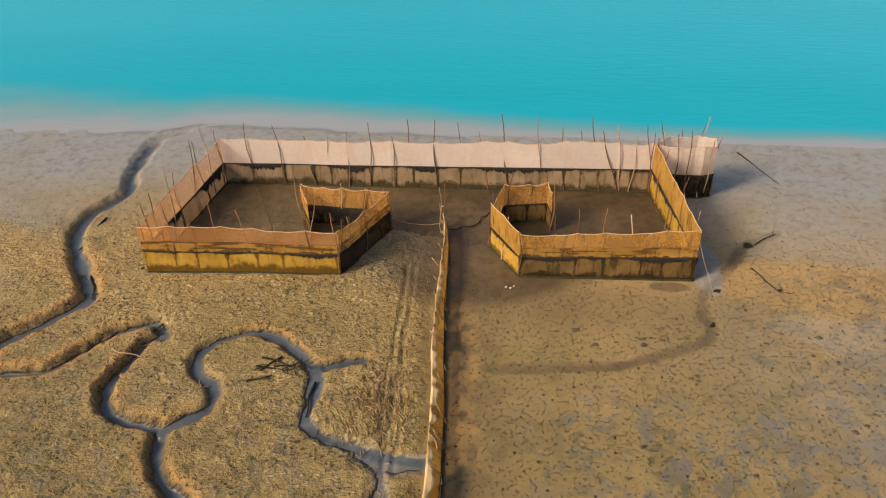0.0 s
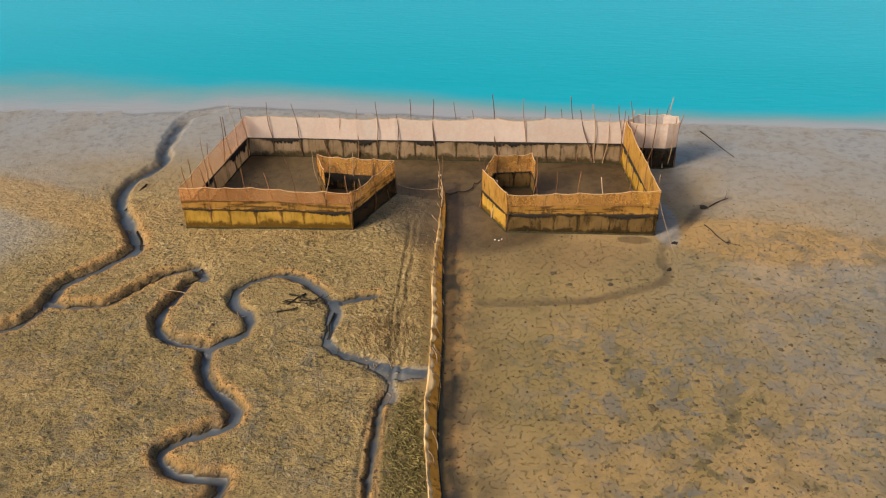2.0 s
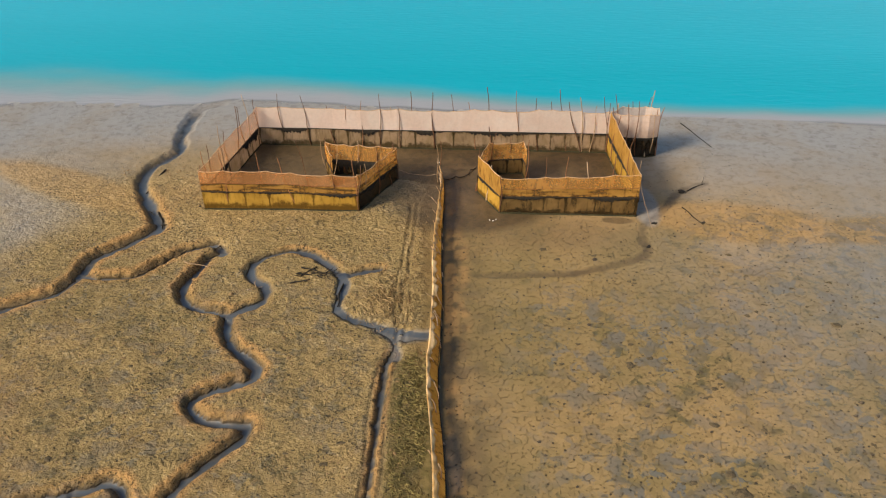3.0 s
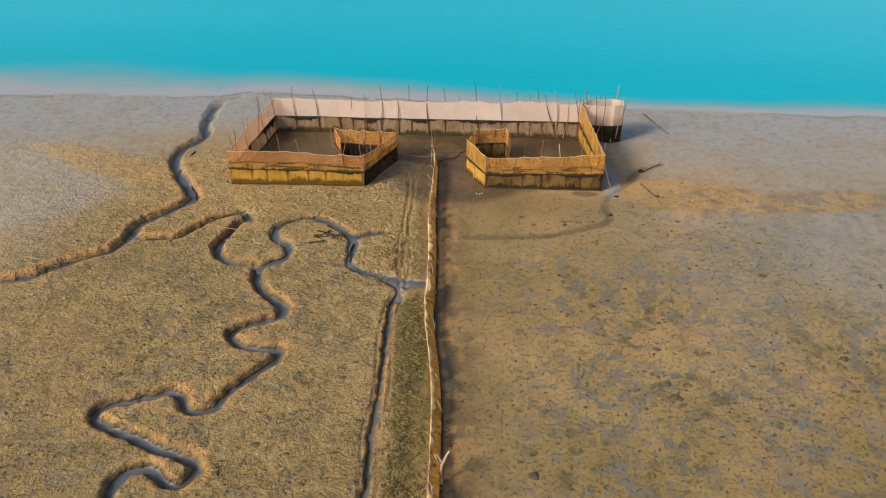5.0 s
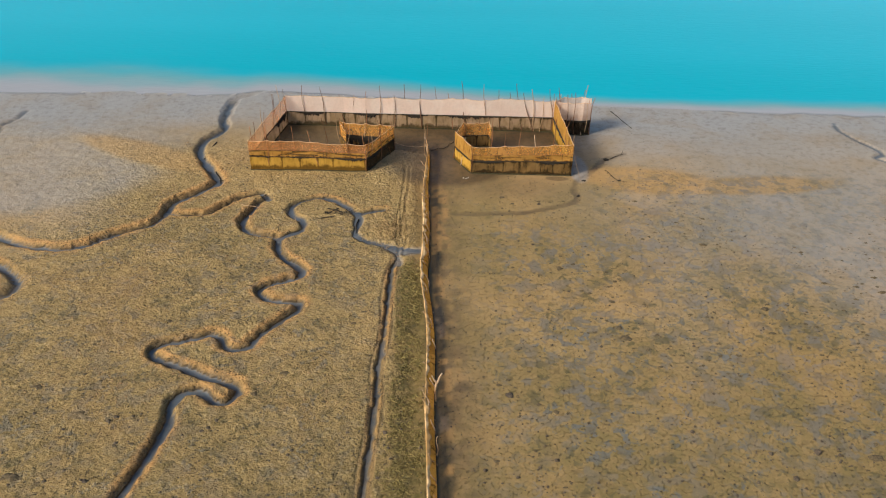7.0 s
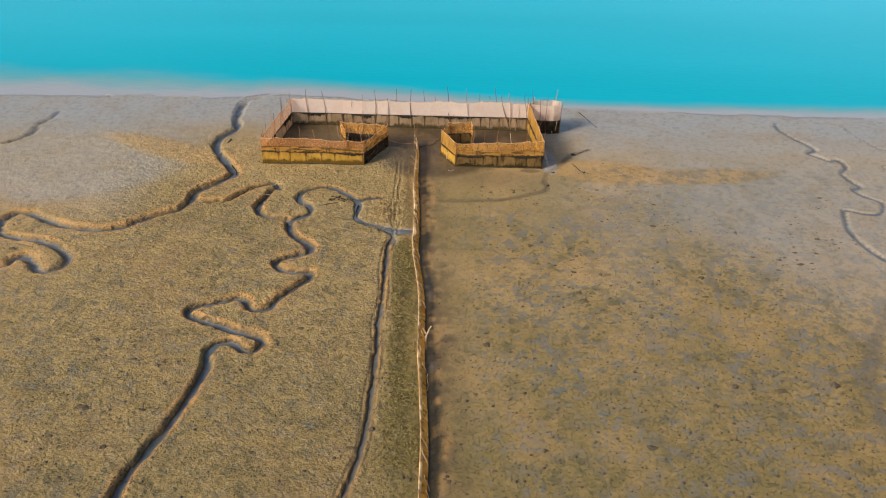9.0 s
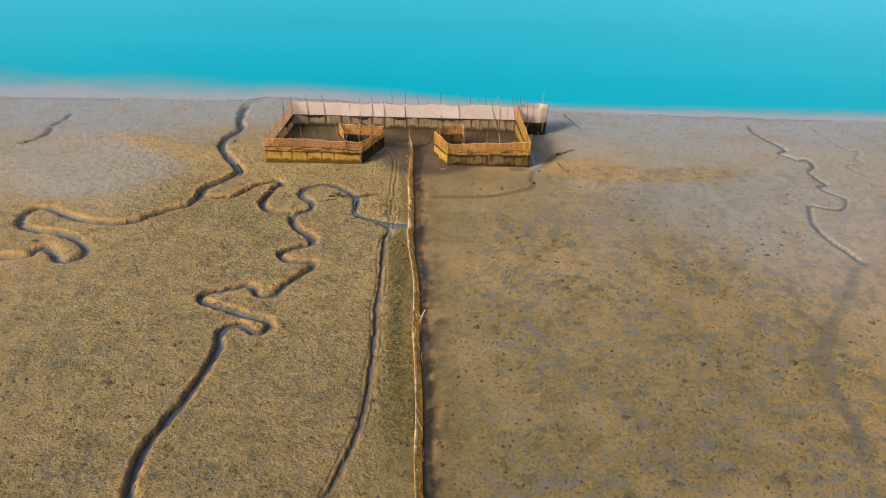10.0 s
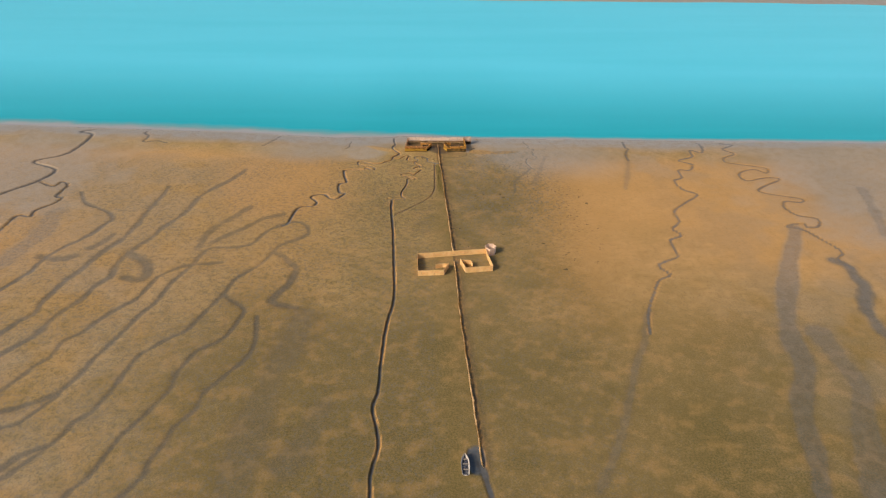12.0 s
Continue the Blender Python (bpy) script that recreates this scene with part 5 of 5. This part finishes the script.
build_leader(LEADER, "long low fence of bleached net and sticks across the mud", 31, 0.098, 0.11)
build_leader(LEADER_OUTER, "worn low fence of net and broken sticks", 37, 0.085, 0.16)


# ---------------------------------------------------------------- driftwood, clods, shells
def driftwood(x0, y0, x1, y1, r, label, twigs=0, seed=0, mat=None, lift=0.0, bend=0.010):
    """A stick lying on the mud, with side twigs where it has them."""
    rnd = random.Random(seed)
    owner = thing("driftwood_stick", (x0 + x1) / 2, (y0 + y1) / 2, label, "stick", "driftwood on the mud")
    z0, z1 = level(x0, y0) + r * 1.1, level(x1, y1) + r * 1.1 + lift
    part("stem", *crooked(rnd, (x0, y0, z0), (x1, y1, z1), bend, r, r * 0.45, 8), mat or WEED, owner)
    for k in range(twigs):
        t = rnd.uniform(0.25, 0.9)
        a, b = x0 + (x1 - x0) * t, y0 + (y1 - y0) * t
        ang = math.atan2(y1 - y0, x1 - x0) + rnd.choice((-1, 1)) * rnd.uniform(0.4, 0.9)
        ln = rnd.uniform(0.25, 0.5) * math.hypot(x1 - x0, y1 - y0)
        part("twig", *crooked(rnd, (a, b, z0 + (z1 - z0) * t), (a + ln * math.cos(ang), b + ln * math.sin(ang), z0 + 0.012), 0.006, r * 0.5, r * 0.25, 5), mat or WEED, owner)


driftwood(1.736, 1.268, 1.861, 0.894, 0.0036, "thin dark stake lying on wet mud", 0, 3, bend=0.004)
driftwood(1.511, 0.101, 1.592, -0.089, 0.0030, "thin dark branch lying on the flat", 2, 4, bend=0.005)
driftwood(1.578, 0.294, 1.702, 0.390, 0.0030, "thin dark twig beside a clump of weed", 1, 33, bend=0.006)
driftwood(-1.617, 0.467, -1.664, 0.215, 0.0055, "dark log lying down the creek bank", 0, 5)
driftwood(-1.509, -0.004, -1.434, -0.175, 0.0065, "dark log lying in the creek", 1, 6)
driftwood(-1.579, 0.017, -1.525, -0.022, 0.003, "thin grey twig over the creek", 1, 31, CLOD)
driftwood(-1.724, 0.179, -1.678, 0.136, 0.003, "short dark stub in the creek bank", 0, 32)
driftwood(-1.060, -0.341, -1.069, -0.420, 0.005, "grey forked branch in the creek head", 2, 7, CLOD)
driftwood(-1.105, -0.487, -1.008, -0.473, 0.0035, "grey twig lying in the creek head", 2, 8, CLOD)
driftwood(-1.189, -0.546, -1.049, -0.596, 0.0032, "pale thin stick on the crusted mud", 1, 10, BLEACHED)
driftwood(-0.802, -0.778, -0.738, -0.720, 0.0038, "pale stick lying across the creek", 1, 9, BLEACHED)
driftwood(-0.334, -0.698, -0.336, -0.884, 0.006, "dark waterlogged log along the creek", 0, 30)
for k, (x0, y0, x1, y1) in enumerate(((-0.568, -0.575, -0.392, -0.603), (-0.579, -0.622, -0.368, -0.667), (-0.600, -0.710, -0.505, -0.678), (-0.508, -0.587, -0.365, -0.674), (-0.510, -0.626, -0.408, -0.613), (-0.490, -0.566, -0.560, -0.654))):
    driftwood(x0, y0, x1, y1, 0.0044, "dark dead branch in a heap beside the creek", 3, 20 + k, bend=0.004)


def lump(rnd, size, flat):
    """A rough low lump: a squashed, jittered ball."""
    bm = bmesh.new()
    bmesh.ops.create_icosphere(bm, subdivisions=2, radius=1)
    ph = [rnd.uniform(0, 6) for _ in range(4)]
    for v in bm.verts:
        k = 1 + 0.22 * math.sin(3 * v.co.x + ph[0]) + 0.18 * math.sin(4 * v.co.y + ph[1]) + 0.12 * math.sin(7 * v.co.x + 5 * v.co.y + ph[2])
        v.co = Vector((v.co.x * size * k, v.co.y * size * 0.7 * k, v.co.z * size * flat * k))
    me = bpy.data.meshes.new("clod")
    bm.to_mesh(me)
    bm.free()
    me.polygons.foreach_set("use_smooth", [True] * len(me.polygons))
    return me


def clod(x, y, size, label, mat=CLOD, flat=0.4, seed=0, name="mud_clod", category="clod", turn=0):
    rnd = random.Random(seed)
    me = lump(rnd, size, flat)
    me.materials.append(mat)
    ob = new(name, me)
    ob.matrix_world = pose(x, y, level(x, y) + size * flat * 0.35, 0, 0, turn)
    return tagged(ob, label, category, "lumps on the flat")


for k, (x, y, size, turn, label) in enumerate((
        (1.55, 0.29, 0.030, -30, "dark clump of weed on wet mud"), (1.325, -0.075, 0.022, 20, "dark mud clod beside a seep"), (1.254, -0.31, 0.018, 60, "dark clod with rusty weed"),
        (0.63, -2.453, 0.040, 0, "dark patch of weed on the flat"), (0.935, -4.03, 0.050, 80, "dark mound beside a burrow"), (0.71, -6.33, 0.075, 15, "dark mound of weed on bare mud"),
        (-2.26, -7.34, 0.065, 15, "dark mound on bare mud"), (-3.94, -3.03, 0.04, 5, "dark clod on the flat"), (1.51, -3.31, 0.05, 0, "dark weed clump on the flat"),
        (-1.275, 0.03, 0.014, 90, "dark peg stump beside the pen"), (1.60, -0.06, 0.014, 10, "dark clod on the flat"))):
    clod(x, y, size * (0.6 if y < -2 else 0.9), label, CLOD if y < -2 else WEED, 0.12, seed=40 + k, turn=turn)
for k, (x, y) in enumerate(((0.405, -0.075), (0.425, -0.082), (0.44, -0.07), (0.09, 0.62), (-0.2, 0.55))):
    clod(x, y, 0.0062, "small bleached shell lying on mud", SHELL, 0.5, 60 + k, "seashell", "shell", 40 * k)


def hung_line(name, label, pts, r, mat):
    """A slack line through a few points given as easting, northing and height over the mud."""
    owner = thing(name, pts[0][0], pts[0][1], label, "rope", "lines at the pens")
    path = [Vector((a, b, level(a, b) + c)) for a, b, c in pts]
    fine = [path[i].lerp(path[i + 1], t / 4) - Vector((0, 0, 0.010 * math.sin(math.pi * t / 4))) for i in range(len(path) - 1) for t in range(4)] + [path[-1]]
    part("strand", *tube(fine, [r] * len(fine), 5), mat, owner)


hung_line("mooring_line", "thin pale line hung from the pen to the fence", [(-0.155, 0.40, 0.07), (-0.02, 0.39, 0.035), (0.11, 0.40, 0.05)], 0.0012, BLEACHED)
hung_line("mooring_line", "dark slack rope from the fence to the pen", [(0.13, 0.39, 0.014), (0.20, 0.405, 0.013), (0.27, 0.43, 0.013), (0.29, 0.50, 0.014), (0.33, 0.54, 0.014)], 0.0028, TARRED)
hung_line("guy_line", "thin pale guy line from the pen corner", [(1.235, 0.0, 0.20), (1.27, -0.10, 0.09), (1.30, -0.20, 0.012)], 0.0011, BLEACHED)


def scatter(name, count, area, size, mat, label, seed, keep=lambda x, y: True):
    """Many small angular crumbs in one mesh."""
    rnd = random.Random(seed)
    verts, faces = [], []
    while count:
        x, y = rnd.uniform(area[0], area[1]), rnd.uniform(area[2], area[3])
        if not keep(x, y):
            continue
        count -= 1
        s = size * math.exp(rnd.gauss(0, 0.45))
        g, o, a = level(x, y), len(verts), rnd.uniform(0, 6)
        for k in range(5):
            q = a + 1.257 * k
            verts.append((x + s * math.cos(q) * rnd.uniform(0.7, 1.3), y + s * math.sin(q) * rnd.uniform(0.6, 1.1), g - 0.001))
        for k in range(3):
            q = a + 0.5 + 2.094 * k
            verts.append((x + 0.5 * s * math.cos(q), y + 0.5 * s * math.sin(q), g + s * rnd.uniform(0.35, 0.8)))
        faces += [(o, o + 1, o + 5), (o + 1, o + 2, o + 6, o + 5), (o + 2, o + 3, o + 6), (o + 3, o + 4, o + 7, o + 6), (o + 4, o, o + 5, o + 7), (o + 5, o + 6, o + 7)]
    me = bpy.data.meshes.new(name)
    me.from_pydata(verts, [], faces)
    me.materials.append(mat)
    return tagged(new(name, me), label, "mud crumbs", kind="stuff")


def dry(x, y):
    i, j = int(np.searchsorted(GX, x)), int(np.searchsorted(GY, y))
    return GZ[j, i] > -0.010 and noise.noise((x * 1.7, y * 1.7, 0)) > -0.25


scatter("mud_crumbs", 9000, (-1.9, 0.06, -2.6, 0.55), 0.0029, CRUST, "crumbled dry mud crust strewn over the flat", 71, lambda x, y: dry(x, y) and not (x > -1.3 and y > -0.03))
scatter("mud_crumbs", 1000, (0.25, 2.4, -3.2, 0.2), 0.0038, CLOD, "small dark mud crumbs strewn over the flat", 72, lambda x, y: not (x < 1.27 and y > -0.03))
scatter("mud_crumbs", 3000, (-3.5, 3.0, -6.0, -2.6), 0.0065, CLOD, "small dark mud crumbs strewn over the flat", 73, lambda x, y: abs(x - 0.25) > 0.05)


def tufts(name, count, area, size, label, seed, keep=lambda x, y: True):
    """Low flat dark tufts of weed, joined in one mesh."""
    rnd = random.Random(seed)
    verts, faces = [], []
    while count:
        x, y = rnd.uniform(area[0], area[1]), rnd.uniform(area[2], area[3])
        if not keep(x, y):
            continue
        count -= 1
        s = size * math.exp(rnd.gauss(0, 0.5))
        g, o, a, n = level(x, y), len(verts), rnd.uniform(0, 6), 9
        for k in range(n):
            q = a + 2 * math.pi * k / n
            r = s * rnd.uniform(0.55, 1.3)
            verts.append((x + 1.5 * r * math.cos(q), y + r * math.sin(q), g - 0.001))
            verts.append((x + 0.9 * r * math.cos(q), y + 0.6 * r * math.sin(q), g + rnd.uniform(0.10, 0.35) * s))
        verts.append((x, y, g + 0.3 * s))
        for k in range(n):
            b = (k + 1) % n
            faces += [(o + 2 * k, o + 2 * b, o + 2 * b + 1, o + 2 * k + 1), (o + 2 * k + 1, o + 2 * b + 1, o + 2 * n)]
    me = bpy.data.meshes.new(name)
    me.from_pydata(verts, [], faces)
    me.materials.append(rough_material("low_weed", (0.060, 0.044, 0.022), (0.150, 0.105, 0.050), 90, 0.95))
    return tagged(new(name, me), label, "weed", kind="stuff")


def mottled(x, y):
    return noise.noise((x * 1.3, y * 1.3, 4.0)) + 0.6 * noise.noise((x * 4.1, y * 4.1, 1.0)) > 0.02


tufts("weed_tufts", 1000, (0.35, 3.6, -4.2, -0.35), 0.0055, "low dark weed tufts dotted over the flat", 81, mottled)
tufts("weed_tufts", 520, (0.45, 5.5, -9.0, -3.2), 0.011, "low dark weed tufts dotted over the flat", 82, mottled)
tufts("weed_tufts", 500, (-4.0, -0.15, -7.0, -1.2), 0.008, "low dark weed tufts dotted over the flat", 83, lambda x, y: mottled(x, y) and dry(x, y))


def blades(name, count, where, keep, heading, spread_by, size, mat, label, category, seed):
    """Flattened narrow blades lying on the mud, joined in one mesh. where: a place by chance."""
    rnd = random.Random(seed)
    verts, faces = [], []
    for _ in range(count):
        x, y = where(rnd)
        if not keep(x, y):
            continue
        ang = heading(x) + rnd.gauss(0, spread_by)
        ln, w = rnd.uniform(*size), rnd.uniform(0.0008, 0.0017)
        dx, dy = math.cos(ang), math.sin(ang)
        o, g0, g1 = len(verts), level(x, y), level(x + ln * dx, y + ln * dy)
        for t, h in ((0, 0.0), (0.5, 0.004), (1, 0.001)):
            for sgn, up in ((-1, 0), (0, 0.0025), (1, 0)):
                verts.append((x + t * ln * dx - sgn * w * (1 - 0.6 * t) * dy, y + t * ln * dy + sgn * w * (1 - 0.6 * t) * dx, g0 + (g1 - g0) * t + h + up))
        for r in (0, 3):
            faces += [(o + r, o + r + 1, o + r + 4, o + r + 3), (o + r + 1, o + r + 2, o + r + 5, o + r + 4)]
    me = bpy.data.meshes.new(name)
    me.from_pydata(verts, [], faces)
    me.materials.append(mat)
    tagged(new(name, me), label, category, kind="stuff")


blades("dead_grass", 330, lambda r: (r.gauss(-0.09, 0.075), r.gauss(-0.84, 0.11)), lambda x, y: -0.30 < x < 0.04 and -1.10 < y < -0.62, lambda x: math.pi / 2 + 1.6 * (-0.02 - x), 0.5,
       (0.02, 0.065), rough_material("dead_blades", (0.30, 0.195, 0.08), (0.52, 0.36, 0.16), 70, 0.9), "flattened dead grass blades on the mud", "dead grass", 77)
blades("green_weed", 5200, lambda r: (r.uniform(-0.02, 0.24), r.uniform(-3.5, -1.22)), lambda x, y: 0.01 < x < 0.15 - 0.045 * (y + 1.2) - 0.03 and noise.noise((x * 9, y * 6, 2)) > -0.25,
       lambda x: 0.9, 1.3, (0.008, 0.024), rough_material("green_blades", (0.10, 0.085, 0.022), (0.36, 0.27, 0.085), 45, 0.9), "low olive-green weed growing along the fence", "weed", 78)

# ---------------------------------------------------------------- the boat
HULL = rough_material("weathered_white_paint", (0.50, 0.46, 0.42), (0.68, 0.64, 0.60), 25, 0.55)
DECK = rough_material("dark_boat_inside", (0.05, 0.055, 0.07), (0.13, 0.13, 0.15), 30, 0.6)
BENCH = rough_material("grey_bench_wood", (0.20, 0.17, 0.15), (0.34, 0.30, 0.26), 40, 0.8)
HEAP = rough_material("heaped_net", (0.02, 0.025, 0.04), (0.10, 0.10, 0.14), 50, 0.9)


def build_boat():
    cx, cy, ln, wd, hh = 0.36, -17.17, 0.60, 0.20, 0.085
    boat = thing("rowing_boat", cx, cy, "small open boat with pale hull grounded on mud", "boat")
    g = boat.location.z

    def ring(t, inner, z):
        # t: 0 at the stern, 1 at the bow
        half = 0.5 * wd * (1 - max(0, (t - 0.45) / 0.55) ** 2.2) * (0.86 + 0.14 * min(1, t / 0.3)) - inner
        return max(half, 0.004), cy - ln / 2 + ln * t, z

    n = 14
    shell, faces = [], []
    levels = ((0.0, 0.55, 0.0), (0.0, 0.85, 0.35), (0.0, 1.0, 1.0), (0.009, 1.0, 1.0), (0.011, 0.85, 0.36), (0.013, 0.5, 0.14))
    for i in range(n + 1):
        t = i / n
        row = []
        for inner, f, zz in levels:
            half, y, _ = ring(t, inner, 0)
            z = g + hh * (zz * (1 + 0.30 * t * t) + 0.25 * (1 - min(1, zz * 2)) * max(0, t - 0.7))
            row.append((half * f, y, z))
        shell += [(cx + a, b, c) for a, b, c in row] + [(cx - a, b, c) for a, b, c in row[::-1]]
    w = 12
    for i in range(n):
        for k in range(w):
            a, b = i * w + k, i * w + (k + 1) % w
            faces.append((a, b, b + w, a + w))
    faces += [tuple(range(w))[::-1], tuple(range(n * w, n * w + w))]
    hull = part("hull", shell, faces, HULL, boat, "weathered pale painted hull")
    for sgn in (-1, 1):
        rail = [Vector((cx + sgn * (ring(i / n, 0, 0)[0] - 0.004), ring(i / n, 0, 0)[1], g + hh * (1 + 0.30 * (i / n) ** 2) + 0.003)) for i in range(n + 1)]
        part("gunwale", *tube(rail, [0.0055] * len(rail), 6), BENCH, hull, "grey wooden gunwale")
    floor_v, floor_f = [], []
    for i in range(n):
        half, y, _ = ring(i / n, 0.013, 0)
        floor_v += [(cx - half * 0.8, y + 0.004, g + 0.030), (cx + half * 0.8, y + 0.004, g + 0.030), (cx - half * 0.8, y + 0.004, g + 0.024), (cx + half * 0.8, y + 0.004, g + 0.024)]
        if i:
            o = 4 * i
            floor_f += [(o - 4, o - 3, o + 1, o), (o - 2, o + 2, o + 3, o - 1), (o - 4, o, o + 2, o - 2), (o - 3, o - 1, o + 3, o + 1)]
    part("floorboards", floor_v, floor_f, DECK, boat, "dark wet floorboards", False)
    for t in (0.22, 0.5, 0.74):
        half, y, _ = ring(t, 0.010, 0)
        x0, x1, z0, z1 = cx - half, cx + half, g + 0.056, g + 0.064
        v = [(x, y + dy, z) for z in (z0, z1) for x, dy in ((x0, -0.016), (x1, -0.016), (x1, 0.016), (x0, 0.016))]
        part("thwart", v, [(3, 2, 1, 0), (4, 5, 6, 7), (0, 1, 5, 4), (1, 2, 6, 5), (2, 3, 7, 6), (3, 0, 4, 7)], BENCH, boat, "grey wooden thwart", False)
    half, y, _ = ring(0.0, 0, 0)
    path = [Vector((cx + 0.03, y - 0.012, g + 0.02)), Vector((cx + 0.03, y - 0.016, g + 0.07)), Vector((cx + 0.03, y - 0.006, g + 0.115)), Vector((cx + 0.03, y + 0.03, g + 0.118))]
    motor = part("outboard_motor", *tube(path, [0.006, 0.009, 0.018, 0.012], 8), DECK, boat, "dark outboard motor")
    tiller = [Vector((cx + 0.03, y + 0.03, g + 0.118)), Vector((cx + 0.03, y + 0.075, g + 0.112))]
    part("tiller", *tube(tiller, [0.004, 0.003], 6), BENCH, motor)
    for k, (dx, dy, sz) in enumerate(((-0.02, -0.09, 0.045), (0.025, 0.07, 0.05), (-0.02, 0.17, 0.03))):
        me = lump(random.Random(90 + k), sz, 0.5)
        me.materials.append(HEAP)
        ob = new("net_heap", me)
        ob.matrix_world = pose(cx + dx, cy + dy, g + 0.030 + sz * 0.4, 0, 0, 40 * k)
        tagged(ob, "dark heap of fishing net in the boat", "fishing net", "nets in the boat")


build_boat()
